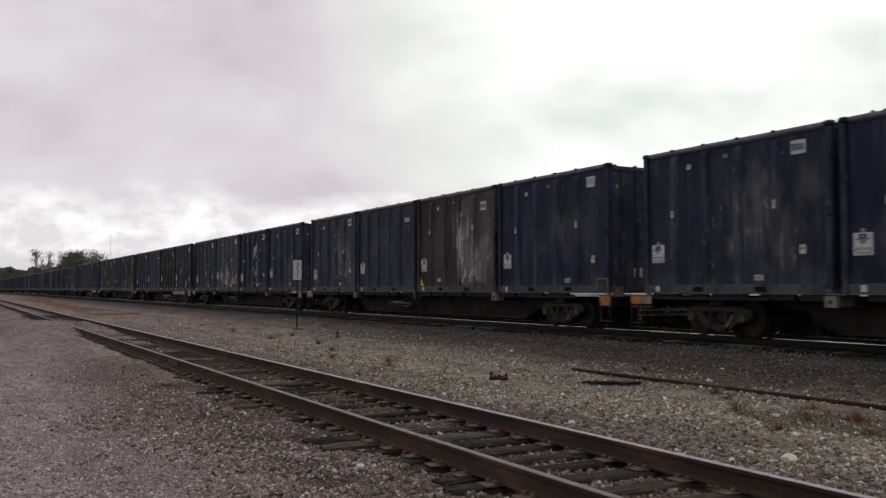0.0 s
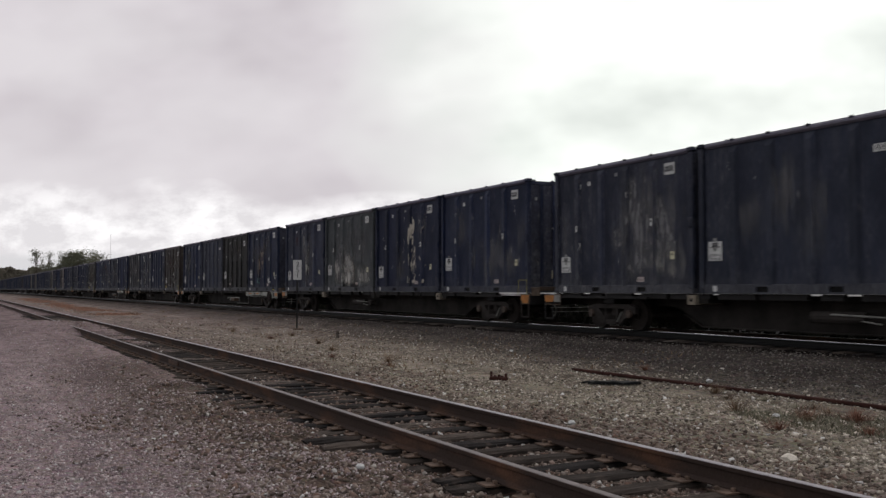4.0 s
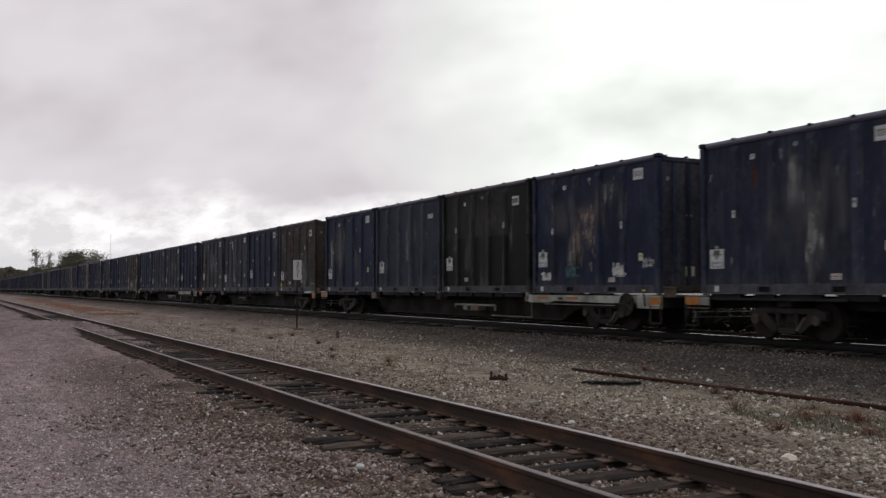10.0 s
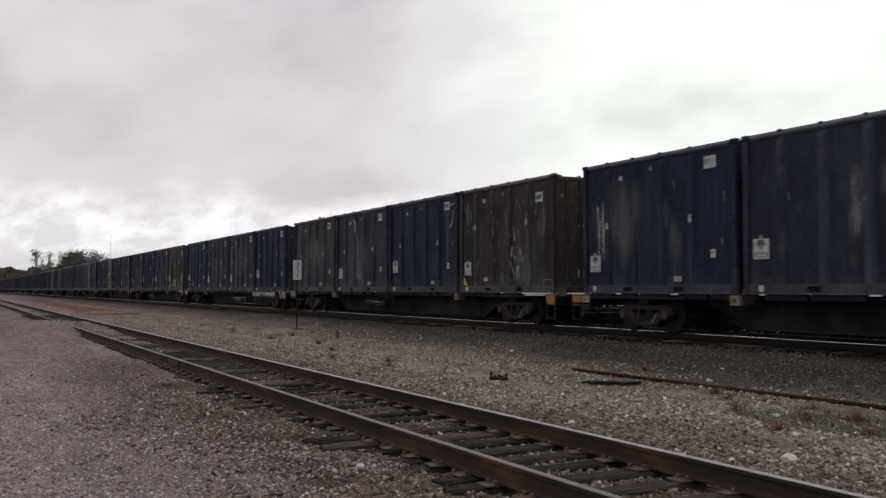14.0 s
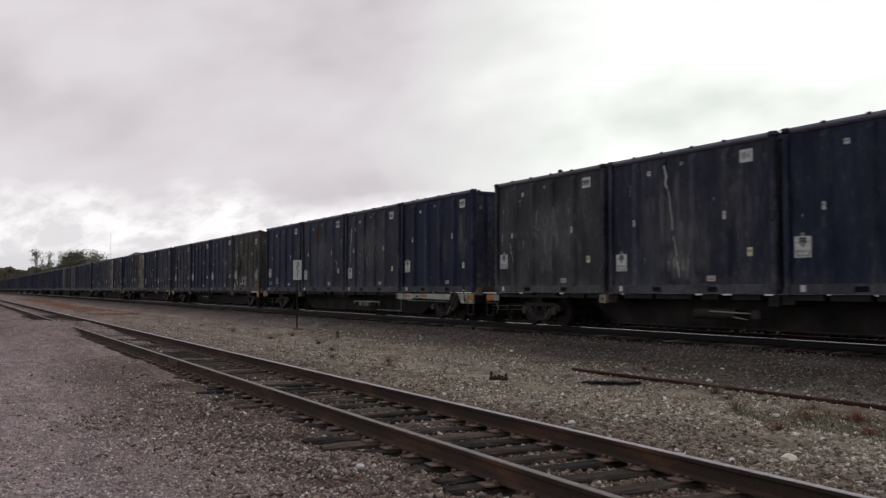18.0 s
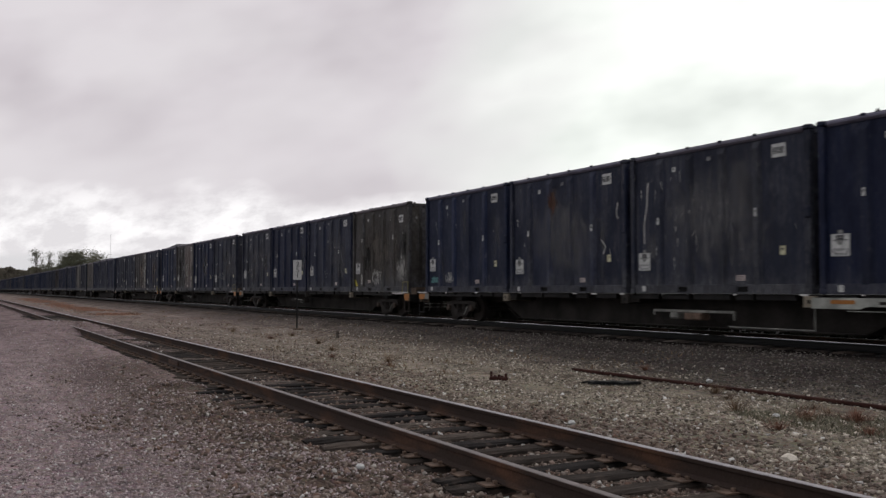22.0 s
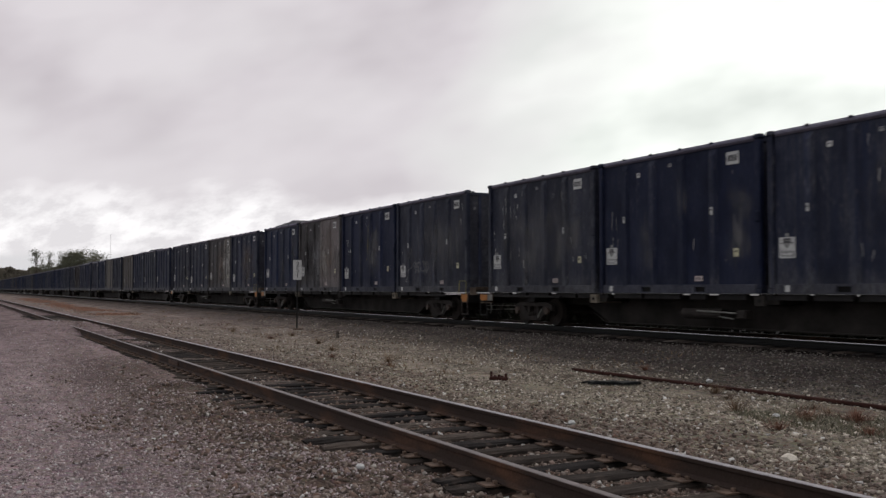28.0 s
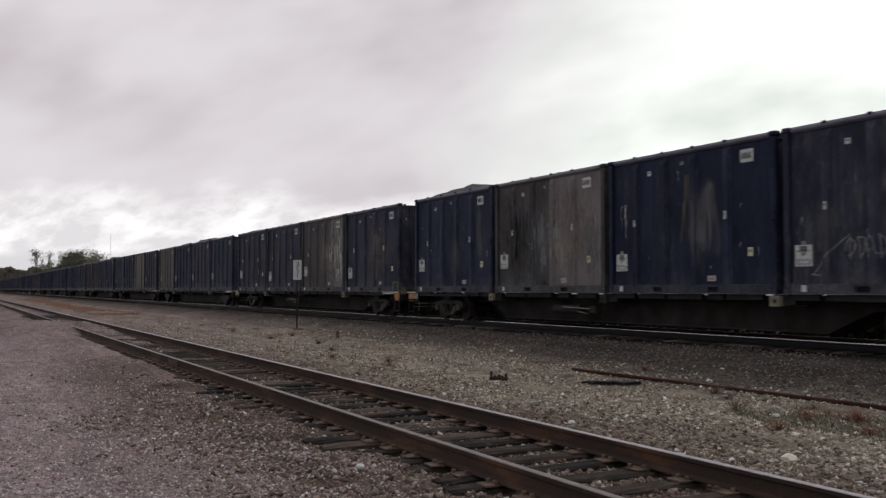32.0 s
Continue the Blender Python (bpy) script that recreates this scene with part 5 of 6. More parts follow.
        part("air_hose", bm, BLACK_AND_SHADE, root)
        bm = B()
        for z in (D - 0.42, D - 0.55):
            round_bar(bm, (-1.0, L + 0.62, z), (1.0, L + 0.62, z), 0.013)
        part("uncoupling_rod", bm, SILL_WHITE, root)
    if white_end:
        # pale side sill at the brake end, with its wheel
        part("side_sill", extrude_x(B(), [(0.95, D - 0.22), (0.95, D - 0.03), (6.3, D - 0.03), (6.3, D - 0.26), (5.1, D - 0.26), (4.9, D - 0.20), (2.1, D - 0.24)], -e - 0.015, -e + 0.018), SILL_PALE, root, "grey-white side sill with orange patches")
        part("end_sill_plate", box(B(), -e - 0.016, -e + 0.018, -0.10, 0.90, D - 0.36, D - 0.03, 0.006), SILL_PALE, root)
        part("orange_patch", box(B(), -e - 0.023, -e - 0.017, -0.06, 0.36, D - 0.25, D - 0.06), ORANGE, root)
        bm = B()
        round_bar(bm, (-e - 0.05, 0.52, D - 0.30), (-e - 0.05, 0.62, D + 0.42), 0.022)
        part("brake_lever", bm, RUST_BROWN, root, "dark upright brake lever")
        part("lever_cap", box(B(), -e - 0.075, -e - 0.02, 0.53, 0.60, D + 0.09, D + 0.14, 0.01), SAFETY, root, "small yellow cap")
        for y in (3.9, 5.5):
            part("orange_patch", box(B(), -e - 0.022, -e - 0.016, y - 0.3, y + 0.3, D - 0.155, D - 0.075), ORANGE, root)
        part("mark_patch", box(B(), -e - 0.022, -e - 0.016, 4.4, 4.62, D - 0.16, D - 0.10), IRON, root)
        part("sill_rod", box(B(), -e - 0.01, -e + 0.01, 1.9, 5.4, D - 0.31, D - 0.29), SILL_WHITE, root)
        wheel = part("brake_wheel", disc(B(), -e - 0.10, -e - 0.075, 1.25, D - 0.26, 0.09, 14), RUST_BROWN, root, "brown round hand-brake wheel")
        bm = B()
        n = 18
        for i in range(n):
            a, b = 6.283 * i / n, 6.283 * (i + 1) / n
            round_bar(bm, (-e - 0.088, 1.25 + 0.29 * math.cos(a), D - 0.26 + 0.29 * math.sin(a)), (-e - 0.088, 1.25 + 0.29 * math.cos(b), D - 0.26 + 0.29 * math.sin(b)), 0.030)
        part("rim", bm, RUST_BROWN, wheel)
        bm = B()
        for i in range(5):
            a = 6.283 * i / 5
            round_bar(bm, (-e - 0.088, 1.25, D - 0.26), (-e - 0.088, 1.25 + 0.28 * math.cos(a), D - 0.26 + 0.28 * math.sin(a)), 0.030)
        part("spokes", bm, RUST_BROWN, wheel)
        part("gear_case", disc(B(), -e - 0.075, -e - 0.02, 1.25, D - 0.26, 0.27, 18), RUST_BROWN, root)
        bm = B()
        for a, b in (((8.8, D - 0.40), (11.7, D - 0.40)), ((8.8, D - 0.40), (8.8, D - 0.56)), ((11.7, D - 0.40), (11.7, D - 0.48))):
            box(bm, -1.1, -1.05, min(a[0], b[0]) - 0.02, max(a[0], b[0]) + 0.02, min(a[1], b[1]) - 0.03, max(a[1], b[1]) + 0.03)
        part("equipment_rail", bm, SILL_WHITE, root, "pale equipment carrier")
        part("valve_box", box(B(), -1.14, -0.8, 9.9, 10.5, D - 0.62, D - 0.44, 0.03), PLATE_IRON, root)
        part("valve_box", box(B(), -1.12, -0.8, 10.75, 11.05, D - 0.60, D - 0.44, 0.03), SILL_WHITE, root)
        bm = B()
        round_bar(bm, (-1.15, 6.35, D - 0.22), (-1.15, 6.35, D - 0.74), 0.016)
        round_bar(bm, (-1.15, 6.35, D - 0.74), (-1.15, 8.9, D - 0.74), 0.016)
        part("brake_pipe", bm, SILL_WHITE, root)
    elif near:
        bm = B()
        for a, b in (((0.02, D - 0.04), (0.02, D + 0.44)), ((0.55, D - 0.04), (0.50, D + 0.44)), ((0.02, D + 0.44), (0.50, D + 0.44))):
            round_bar(bm, (-e - 0.03, a[0], a[1]), (-e - 0.03, b[0], b[1]), 0.012)
        part("hand_rail", bm, YELLOW, root, "thin yellow hand rail")
        bm = B()
        limb(bm, Vector((-1.0, 14.1, D - 0.45)), Vector((-1.0, 15.5, D - 0.45)), 0.13, 0.13, 12)
        part("air_reservoir", bm, IRON, root)
        part("valve_box", box(B(), -1.12, -0.85, 13.3, 13.6, D - 0.56, D - 0.34, 0.03), IRON, root)
        bm = B()
        round_bar(bm, (-1.1, 13.6, D - 0.42), (-1.14, 14.9, D - 0.38), 0.02)
        round_bar(bm, (-1.1, 13.7, D - 0.56), (-1.1, 14.2, D - 0.50), 0.016)
        part("pipe", bm, SILL_WHITE, root, "pale pipe")
        bm = B()
        round_bar(bm, (-1.1, 1.6, D - 0.10), (-1.1, 4.2, D - 0.12), 0.02)
        part("pipe", bm, IRON, root)
    return root


# paint (r, g, b, grime) of the containers of each car, from the near end; a fifth entry gives sheets of their own tone
NAVY, DEEP, BLUE = (0.012, 0.018, 0.046, 0.42), (0.009, 0.014, 0.041, 0.28), (0.025, 0.030, 0.050, 0.45)
MID, SLATE, GREYED = (0.017, 0.022, 0.048, 0.65), (0.021, 0.025, 0.045, 0.80), (0.034, 0.034, 0.040, 1.0)
TEAL_GREY = (0.048, 0.056, 0.060, 1.0)
ASHEN = (0.062, 0.056, 0.056, 1.0)
TAUPE = (0.052, 0.046, 0.041, 1.0)
BROWN, BLACK, TAN = (0.031, 0.023, 0.020, 0.70), (0.011, 0.010, 0.009, 0.55), (0.120, 0.105, 0.094, 1.0)
TONES = {-3: (NAVY, DEEP, NAVY, MID), -2: (NAVY, BROWN, BLUE, SLATE), -1: (NAVY, DEEP, TEAL_GREY, MID), 0: (NAVY, BLACK, BLUE, NAVY), 1: (BROWN, NAVY, SLATE, GREYED), 2: (DEEP, SLATE, MID, NAVY),
         3: (TAUPE, MID, DEEP, SLATE), 4: (SLATE, DEEP, ASHEN, NAVY), 5: (MID, ASHEN, SLATE, SLATE), 6: (MID, SLATE, NAVY, TAN), 7: (SLATE, GREYED, NAVY, SLATE), 8: (MID, MID, BROWN, SLATE)}
# larger stains on single containers: (car, place): [(y, z, half width, half height, colour, strength)]
PALE = (0.44, 0.42, 0.395)
DUST, ASH, TANDUST, SOOT, RUSTY = (0.148, 0.146, 0.152), (0.25, 0.243, 0.232), (0.205, 0.168, 0.147), (0.008, 0.008, 0.008), (0.10, 0.040, 0.026)
VEILS = {(-3, 3): [(2.3, 1.9, 1.3, 1.7, DUST, 0.8), (1.3, 0.9, 0.4, 1.0, ASH, 0.7)],
         (-2, 1): [(2.6, 1.9, 0.42, 2.2, PALE, 1.0), (2.2, 2.4, 0.7, 1.2, PALE, 0.6), (1.4, 0.9, 1.5, 1.3, PALE, 0.5), (1.7, 0.5, 1.3, 0.6, PALE, 0.9), (0.7, 1.4, 0.6, 1.2, ASH, 0.8), (4.2, 1.6, 1.2, 1.6, DUST, 0.5)],
         (-2, 3): [(1.9, 1.5, 1.8, 2.0, DUST, 0.95), (1.3, 0.7, 1.1, 0.8, ASH, 0.7)],
         (-2, 0): [(1.4, 2.0, 1.0, 1.4, DUST, 0.4)],
         (-1, 2): [(3.2, 1.0, 1.1, 1.2, ASH, 1.0), (3.0, 0.7, 0.9, 0.9, TANDUST, 1.0), (2.9, 0.8, 0.75, 0.9, PALE, 1.0), (3.4, 0.75, 0.85, 1.1, PALE, 0.9), (3.1, 0.45, 1.3, 0.6, PALE, 1.0), (4.6, 0.7, 0.5, 0.9, PALE, 0.6), (1.4, 0.5, 0.9, 0.6, PALE, 0.7), (4.3, 1.1, 0.8, 1.2, DUST, 0.9), (1.5, 0.7, 1.5, 0.7, ASH, 0.7), (3.0, 2.2, 2.6, 1.5, DUST, 0.55)],
         (-1, 0): [(2.2, 1.0, 1.8, 1.0, DUST, 0.6), (4.6, 2.4, 0.8, 1.2, DUST, 0.4)],
         (-1, 3): [(3.0, 1.4, 1.4, 1.6, DUST, 0.35), (2.7, 1.1, 0.3, 1.4, ASH, 0.9), (3.2, 2.6, 0.25, 0.8, ASH, 0.6), (4.4, 2.75, 0.22, 0.4, RUSTY, 1.0)],
         (0, 0): [(2.75, 2.6, 0.4, 1.0, TANDUST, 0.65), (3.2, 1.9, 0.5, 0.9, TANDUST, 0.8), (3.75, 1.4, 0.5, 0.8, TANDUST, 0.85), (4.0, 1.1, 0.35, 0.5, ASH, 0.9), (2.2, 2.9, 0.5, 0.6, DUST, 0.8)],
         (0, 1): [(2.6, 2.9, 2.4, 0.9, (0.09, 0.083, 0.078), 0.5), (3.0, 1.0, 0.35, 1.2, (0.10, 0.09, 0.083), 0.6)],
         (0, 2): [(3.0, 1.6, 0.3, 1.8, DUST, 0.9), (1.9, 0.9, 0.2, 0.9, DUST, 0.8)],
         (0, 3): [(4.4, 2.0, 1.1, 1.6, DUST, 0.7), (2.2, 1.0, 0.4, 1.2, DUST, 0.5)],
         (1, 0): [(2.4, 1.8, 2.2, 1.8, (0.10, 0.088, 0.080), 0.5), (1.9, 0.8, 0.7, 0.9, ASH, 0.6), (3.9, 2.3, 0.8, 1.0, RUSTY, 0.5)],
         (1, 2): [(3.2, 1.5, 1.5, 1.9, DUST, 0.6), (3.2, 0.6, 1.1, 0.6, ASH, 0.7)],
         (1, 3): [(2.8, 1.9, 2.4, 1.8, DUST, 0.75)],
         (2, 1): [(3.0, 1.9, 2.2, 1.8, DUST, 0.7)],
         (2, 2): [(3.2, 1.7, 2.2, 1.7, DUST, 0.55), (3.7, 2.75, 0.35, 0.45, RUSTY, 1.0)],
         (3, 0): [(3.0, 1.8, 2.9, 2.0, (0.110, 0.098, 0.088), 0.8), (0.9, 0.9, 0.8, 1.1, ASH, 1.0), (4.4, 1.5, 0.5, 0.9, SOOT, 0.9), (0.8, 1.8, 0.6, 0.9, SOOT, 0.9)],
         (3, 1): [(2.0, 1.8, 1.8, 1.8, DUST, 0.6)],
         (3, 3): [(3.0, 1.8, 2.8, 1.9, DUST, 0.45)],
         (4, 0): [(2.2, 1.8, 2.0, 1.7, DUST, 0.6)],
         (4, 2): [(1.6, 1.7, 1.7, 2.2, TANDUST, 0.7), (2.5, 1.2, 0.9, 1.6, ASH, 0.9), (3.4, 1.2, 0.8, 1.8, DUST, 0.9), (4.8, 1.8, 1.3, 2.0, SOOT, 0.6)],
         (5, 1): [(1.2, 1.8, 1.4, 2.2, ASH, 1.0), (2.6, 1.5, 1.4, 1.8, TANDUST, 0.9)],
         (5, 0): [(2.4, 1.8, 1.6, 1.8, TANDUST, 0.6)]}
# sheets and ribs that are caked paler than the rest: (car, place): (from y, to y, paint)
CAKED = {(4, 2): (0.0, 2.8, (0.20, 0.175, 0.172, 0.45)), (5, 1): (0.0, 1.6, (0.22, 0.20, 0.185, 0.5)), (-2, 1): (0.2, 2.6, (0.060, 0.056, 0.054, 0.9)), (7, 1): (2.0, 4.6, (0.17, 0.155, 0.14, 0.6))}
NUMBERS = {(-2, 0): "901710", (-1, 2): "901412", (-2, 2): "4049", (0, 2): "4218", (1, 2): "900141", (0, 3): "900111", (3, 1): "900207", (-1, 3): "800819", (0, 0): "800234"}
MOUNDS = {(3, 2): (0.14, 0.7, 4.8), (4, 3): (0.34, 0.2, 5.9), (4, 2): (0.15, 0.3, 5.8), (4, 1): (0.10, 0.3, 5.8), (2, 1): (0.06, 0.2, 5.9), (2, 2): (0.07, 0.2, 5.9), (5, 3): (0.26, 0.3, 5.8), (6, 1): (0.36, 0.3, 5.8), (6, 2): (0.28, 0.3, 5.8), (8, 0): (0.36, 0.3, 5.8)}
WHITE_ENDS = (0, 2)
NEAR_CARS = 6
MOVERS = []
WHEELSETS = []


def marks(con, key, rng):
    """What sets single containers apart."""
    if key == (-2, 1):
        runs(con, "streak", FAINT, rng, 2.1, 2.75, 0.25, 3.3, 26, 0.03, "pale chalky streaks", (0.1, 0.5))
        runs(con, "streak", CHALK, rng, 2.40, 2.65, 0.6, 3.3, 8, 0.03, "white chalky streaks", (0.2, 0.7))
        runs(con, "streak", FAINT, rng, 0.3, 2.2, 0.25, 1.4, 26, 0.05, "pale chalky streaks", (0.1, 0.5))
    if key == (-1, 1):
        splash(con, rng)
        runs(con, "streak", CHALK, rng, 0.3, 4.4, 0.4, 3.3, 18, 0.02, "thin pale scratches", (0.08, 0.3))
    if key == (0, 0):
        runs(con, "streak", SPLASH, rng, 2.7, 3.7, 0.6, 2.6, 18, 0.03, "tan flaked streaks", (0.08, 0.35))
        spray(con, CHALK, scribble(1.75, 0.62, 0.62, 0.34, 4), 0.055, "white sprayed tag")
        spray(con, CHALK, scribble(5.45, 0.50, 0.52, 0.26, 6), 0.06, "white sprayed tag")
        spray(con, CHALK, scribble(0.55, 0.80, 0.5, 0.26, 8), 0.022, "thin white sprayed tag")
        spray(con, TEAL, scribble(4.0, 0.62, 0.7, 0.34, 9), 0.025, "faded teal sprayed tag")
    if key == (0, 1):
        bm = B()
        for a, b in ((0.17, 2.60), (3.35, 5.93)):
            n = 24
            for i in range(n):
                y0, y1 = a + (b - a) * i / n, a + (b - a) * (i + 1) / n
                t0, t1 = 1.92 + 0.08 * noise.noise((y0 * 2, 0, 5)), 1.92 + 0.08 * noise.noise((y1 * 2, 0, 5))
                v = [bm.verts.new((skin(y) - 0.0015, y, z)) for y, z in ((y0, 0.23), (y1, 0.23), (y1, t1), (y0, t0))]
                bm.faces.new(v)
        part("overpaint", bm, BLACK_AND_SHADE, con, "flat black overpainted band")
    if key in ((-2, 1), (1, 0), (3, 0)):
        drawing(con, "warning_triangle", skin(5.85) - 0.012, SAFETY, [[(5.92, 0.25), (5.62, 0.25), (5.92, 0.56)]], "yellow triangle")
    if key == (1, 0):
        runs(con, "streak", FAINT, rng, 0.3, 5.4, 0.3, 3.0, 40, 0.03, "thin white streaks", (0.1, 0.5))
        runs(con, "streak", CHALK, rng, 2.0, 2.6, 0.4, 2.2, 14, 0.035, "white streaks", (0.1, 0.5))
        runs(con, "streak", CHALK, rng, 4.9, 5.8, 2.0, 3.2, 8, 0.03, "thin white streaks", (0.1, 0.5))
        runs(con, "rust_streak", RUST, rng, 1.6, 2.2, 2.4, 3.2, 6, 0.10, "rusty patch", (0.2, 0.5))
    if key == (1, 1):
        spray(con, CHALK, [[(0.75, 3.25), (0.55, 3.20), (0.36, 3.28)], [(0.42, 3.0), (0.45, 2.7), (0.62, 2.45), (0.75, 2.40)]], 0.03, "white squiggle")
    if key == (1, 2):
        spray(con, CHALK, [[(3.74, 3.28), (3.70, 3.0), (3.72, 2.8), (3.60, 2.45), (3.57, 2.1), (3.50, 1.85), (3.52, 1.6)], [(3.48, 1.45), (3.40, 1.15), (3.36, 0.95)], [(3.34, 0.8), (3.26, 0.4)]], 0.026, "long pale run down the wall")
    if key == (0, 3):
        runs(con, "streak", CHALK, rng, 5.2, 5.6, 0.9, 2.6, 12, 0.04, "white streaks", (0.3, 1.1))
    if key == (1, 3):
        bm = B()
        for yy, r in ((2.30, 0.065), (2.22, 0.05)):
            bmesh.ops.create_icosphere(bm, subdivisions=2, radius=r, matrix=Matrix.Translation((-HALF_W + 0.09, yy, BOX_H + 0.04)))
        part("refuse_bag", bm, TARP, con, "dark bag end over the rim")
    if key in ((1, 3), (2, 1), (3, 3)):
        runs(con, "streak", CHALK, rng, 3.5, 5.8, 0.8, 3.2, 14, 0.025, "pale scratches", (0.1, 0.4))
    if key == (2, 1):
        spray(con, CHALK, [[(5.45, 2.9), (5.50, 2.3), (5.62, 1.8), (5.60, 1.3)]], 0.035, "white run of paint")
    if key == (2, 2):
        runs(con, "rust_streak", RUST, rng, 3.55, 3.85, 2.6, 3.1, 7, 0.14, "rusty patch", (0.25, 0.5))
        spray(con, CHALK, [[(0.42, 2.5), (0.50, 2.2), (0.42, 2.05)], [(1.2, 1.5), (1.0, 1.3), (1.1, 1.1)]], 0.03, "pale smear")
    if key == (2, 3):
        spray(con, CHALK, scribble(4.15, 0.55, 0.75, 0.42, 14) + [[(4.0, 0.5), (3.98, 1.05)]], 0.023, "white sprayed tag")
        spray(con, TEAL, scribble(5.45, 0.45, 0.6, 0.22, 15), 0.06, "teal sprayed tag")
    if key == (3, 0):
        spray(con, CHALK, scribble(3.3, 0.62, 0.9, 0.7, 17), 0.02, "white sprayed tag")
        spray(con, CHALK, scribble(5.1, 0.55, 0.4, 0.6, 18), 0.022, "white sprayed tag")
    if key == (4, 0):
        spray(con, FAINT, scribble(3.9, 0.98, 1.25, 0.5, 23) + [[(5.35, 0.42), (5.05, 0.75), (4.7, 1.05), (4.45, 1.2)], [(5.4, 0.42), (5.15, 0.40)]], 0.018, "thin white sprayed tag")
    if key == (4, 1):
        runs(con, "streak", FADED_YELLOW, rng, 2.9, 3.2, 1.3, 3.3, 7, 0.03, "faded yellow streaks", (0.5, 1.5))
        runs(con, "streak", CHALK, rng, 5.3, 5.7, 1.5, 2.6, 5, 0.03, "white streaks", (0.3, 0.7))
    if key == (5, 1):
        runs(con, "streak", CHALK, rng, 0.3, 1.2, 0.5, 3.2, 14, 0.08, "white streaks", (0.5, 1.6))
    if key == (3, 2):
        runs(con, "streak", FAINT, rng, 5.3, 5.6, 1.2, 2.9, 4, 0.025, "faint pale streaks", (0.2, 0.8))


def jitter(tone, rng, k=0.18):
    s = 1 + rng.uniform(-k, k)
    return (tone[0] * s, tone[1] * s, tone[2] * s, min(1.0, max(0.0, tone[3] + rng.uniform(-0.15, 0.15))))


WORDS = {NAVY: "navy blue steel refuse container with dusty streaks on a flat car", DEEP: "deep navy blue steel refuse container on a flat car", BLUE: "plain blue steel refuse container on a flat car", MID: "dusty navy refuse container with grey streaks on a flat car",
         SLATE: "grimy slate-blue refuse container on a flat car", GREYED: "grey weathered refuse container caked with dust", BROWN: "dark brown-grey grimy refuse container on a flat car", BLACK: "black refuse container with an overpainted lower band", TEAL_GREY: "faded teal-grey refuse container with pale dust low down", ASHEN: "pale ash-grey dusty refuse container on a flat car", TAUPE: "grey-brown dust-caked refuse container with sprayed tags", TAN: "tan dust-covered refuse container on a flat car"}


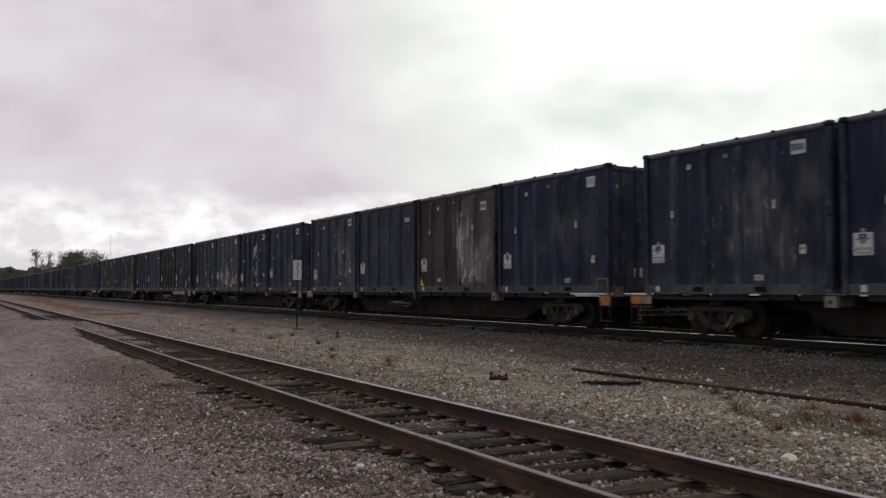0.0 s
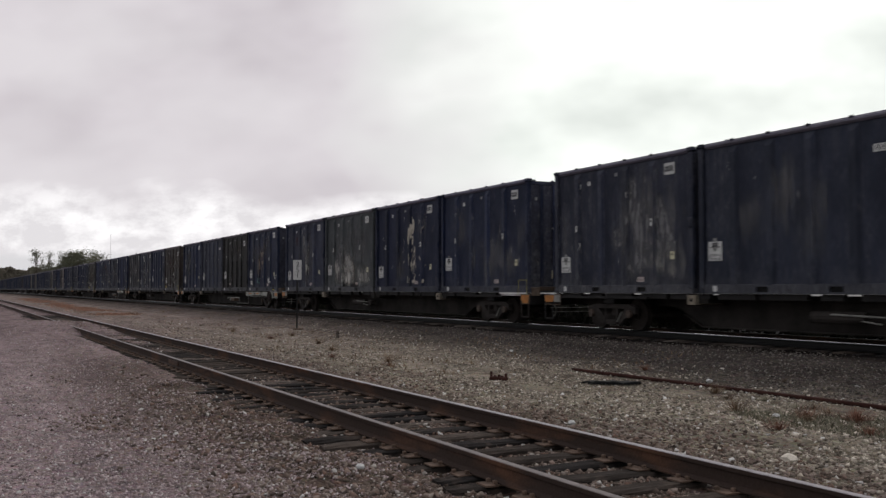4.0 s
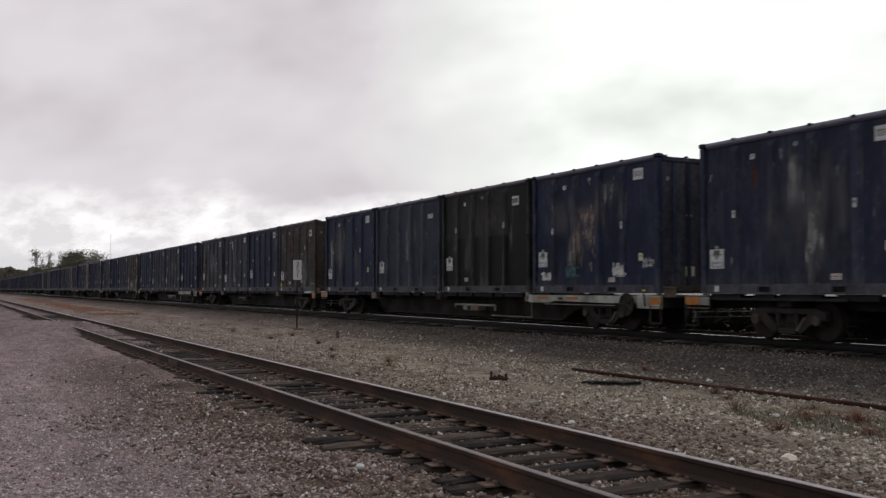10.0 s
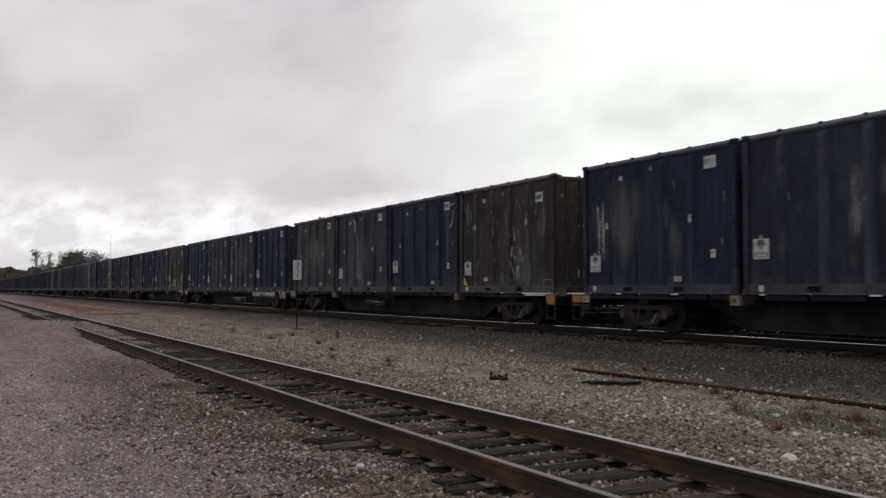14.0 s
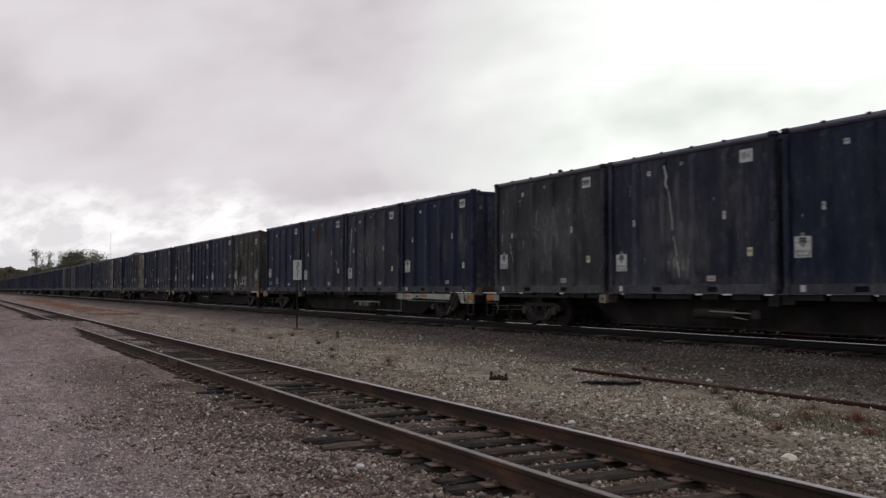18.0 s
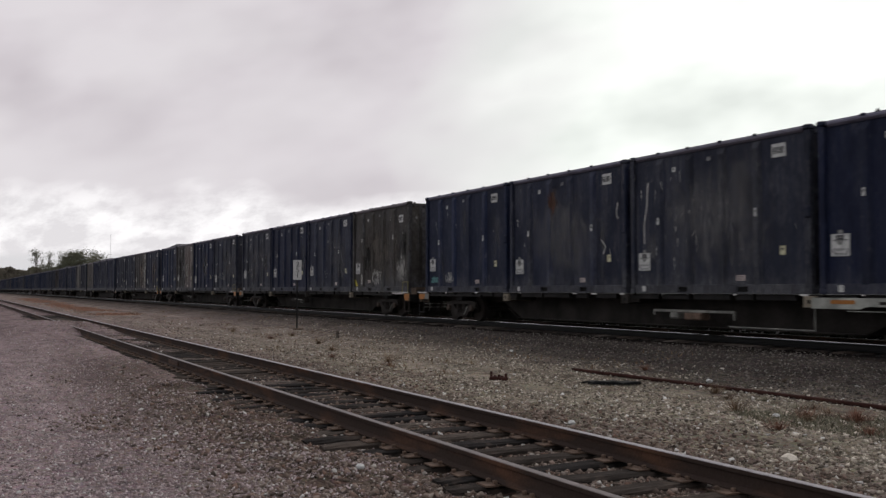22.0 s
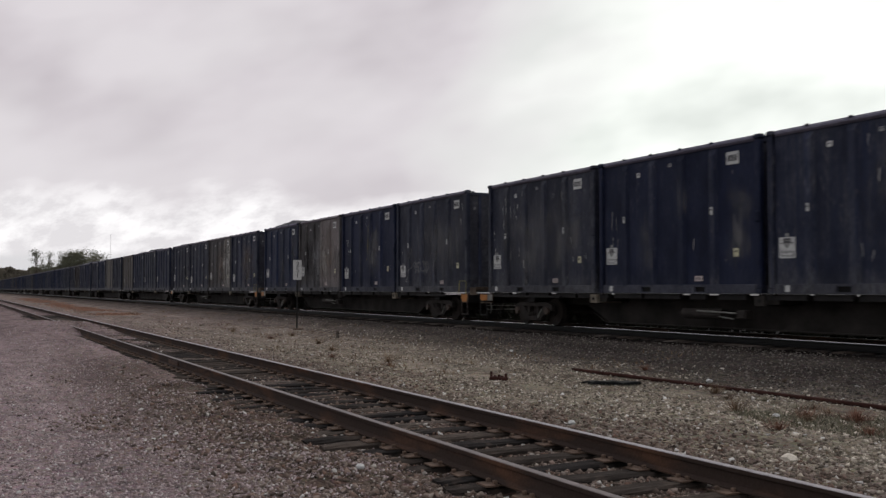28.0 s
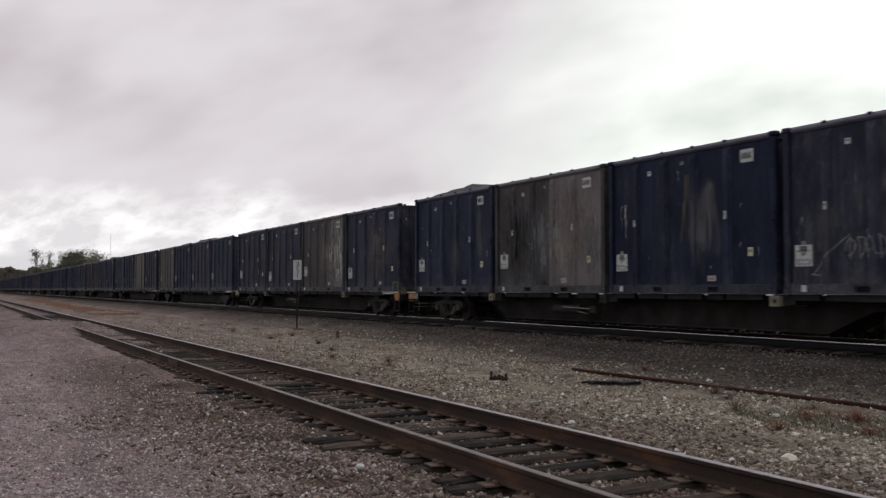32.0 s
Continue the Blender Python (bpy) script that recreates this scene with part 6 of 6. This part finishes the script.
def build_train():
    protos = {True: build_container(True), False: build_container(False)}
    for near, ob in protos.items():
        add_placards(ob, near)
    cars = {(False, True): build_flat_car(False, True), (True, True): build_flat_car(True, True), (False, False): build_flat_car(False, False)}
    rng = random.Random(5)
    plan = [(j, j < NEAR_CARS) for j in range(FIRST_CAR, LAST_CAR + 1)]
    # copies first, so that the marks of one container stay its own
    made = []
    for j, near in plan:
        made.append((j, near, copy_thing(cars[(j in WHITE_ENDS, near)], pose(0, 0, 0)), [copy_thing(protos[near], pose(0, 0, 0)) for _ in range(4)]))
    for ob in list(protos.values()) + list(cars.values()):
        for o in list(ob.children_recursive) + [ob]:
            bpy.data.objects.remove(o)
    for j, near, car, boxes in made:
        y = CAR0_Y + j * CAR_PITCH
        car.matrix_basis = pose(MAIN_X, y, MAIN_TOP)
        tagged(car, "black container flat car with pale brake-end side sill" if j in WHITE_ENDS else "black container flat car with deep centre sill on the main line", "railway wagon", "cars of the train")
        MOVERS.append((car, y, MAIN_TOP))
        if near:
            WHEELSETS.extend(o for o in car.children_recursive if o.name.startswith("wheelset"))
        for k, con in enumerate(boxes):
            yy = y + k * BOX_PITCH
            con.matrix_basis = pose(MAIN_X, yy, BOX_Z)
            tone = TONES[j][k] if j in TONES else rng.choice([NAVY, NAVY, MID, DEEP, SLATE, BROWN, BLUE, GREYED])
            post = jitter(tone, rng)
            for o in con.children:
                o.color = jitter(tone, rng, 0.12)
                if o.name.startswith("corner"):
                    o.color = (post[0], post[1], post[2], min(1.0, post[3] + 0.2))
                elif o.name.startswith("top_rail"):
                    # top rails painted paler and purplish: sky gleam and lens fringe put into colour
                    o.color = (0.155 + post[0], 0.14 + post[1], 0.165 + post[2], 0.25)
                elif "rail" in o.name:
                    o.color = (post[0] + 0.022, post[1] + 0.021, post[2] + 0.020, min(1.0, post[3] + 0.35))
                elif o.name.startswith("rib"):
                    s = rng.uniform(0.75, 1.5)
                    o.color = (post[0] * s + 0.004, post[1] * s + 0.004, post[2] * s + 0.003, min(1.0, post[3] + rng.uniform(0.0, 0.4)))
                elif o.name.startswith("end_"):
                    # ends painted paler, for dust and to brighten them in the narrow gap
                    o.color = (post[0] + 0.034, post[1] + 0.030, post[2] + 0.024, 1.0)
            if (j, k) in CAKED:
                y0, y1, paint = CAKED[(j, k)]
                for o in con.children:
                    if o.name.startswith(("side_sheet", "rib")) and o.data.vertices[0].co.x < 0:
                        ys = [v.co.y for v in o.data.vertices]
                        if y0 <= (min(ys) + max(ys)) / 2 <= y1:
                            o.color = jitter(paint, rng, 0.10)
            tagged(con, WORDS[tone], "container", "containers of the train")
            if near:
                arrange_tags(con, (j, k))
                add_number(con, NUMBERS.get((j, k), "-"), rng, (j, k) in OLD_TYPE)
                for spec in VEILS.get((j, k), []):
                    veil(con, *spec)
                for _ in range(rng.randint(2, 4)):
                    veil(con, rng.uniform(0.5, 5.6), rng.uniform(0.6, 2.6), rng.uniform(0.2, 0.6), rng.uniform(0.5, 1.5), DUST, rng.uniform(0.3, 0.65))
                runs(con, "streak", CHALK, rng, 0.3, 5.8, 0.4, 3.3, rng.randint(3, 7), 0.02, "thin pale scratches", (0.06, 0.3))
                marks(con, (j, k), rng)
                if rng.random() < 0.5:
                    scraps_on_top(con, rng, rng.randint(1, 4))
            else:
                sticker(con, "number_plate", 0.92, 3.20, 0.38, 0.28, DUSTY)
            if (j, k) in MOUNDS:
                load_mound(con, rng, *MOUNDS[(j, k)])
            MOVERS.append((con, yy, BOX_Z))


build_train()


# ---- what moves ----
def motions():
    times = [0.0, 0.5, 1.0] + [2.0 * i for i in range(1, 16)] + [31.5, 32.0]
    for ob, y, z in MOVERS:
        walk(ob, [(t, pose(MAIN_X, y - train_run(t), z)) for t in times])
    steps = [i / 10 for i in range(321)]
    for ob in WHEELSETS:
        x, y, z = ob.location
        walk(ob, [(t, pose(x, y, z, math.degrees(train_run(t) / WHEEL_R))) for t in steps])
    start = clouds.matrix_basis.copy()
    walk(clouds, [(t, Matrix.Translation(RIGHT * CLOUD_SPEED * t) @ start) for t in (0.0, 16.0, 32.0)])


motions()
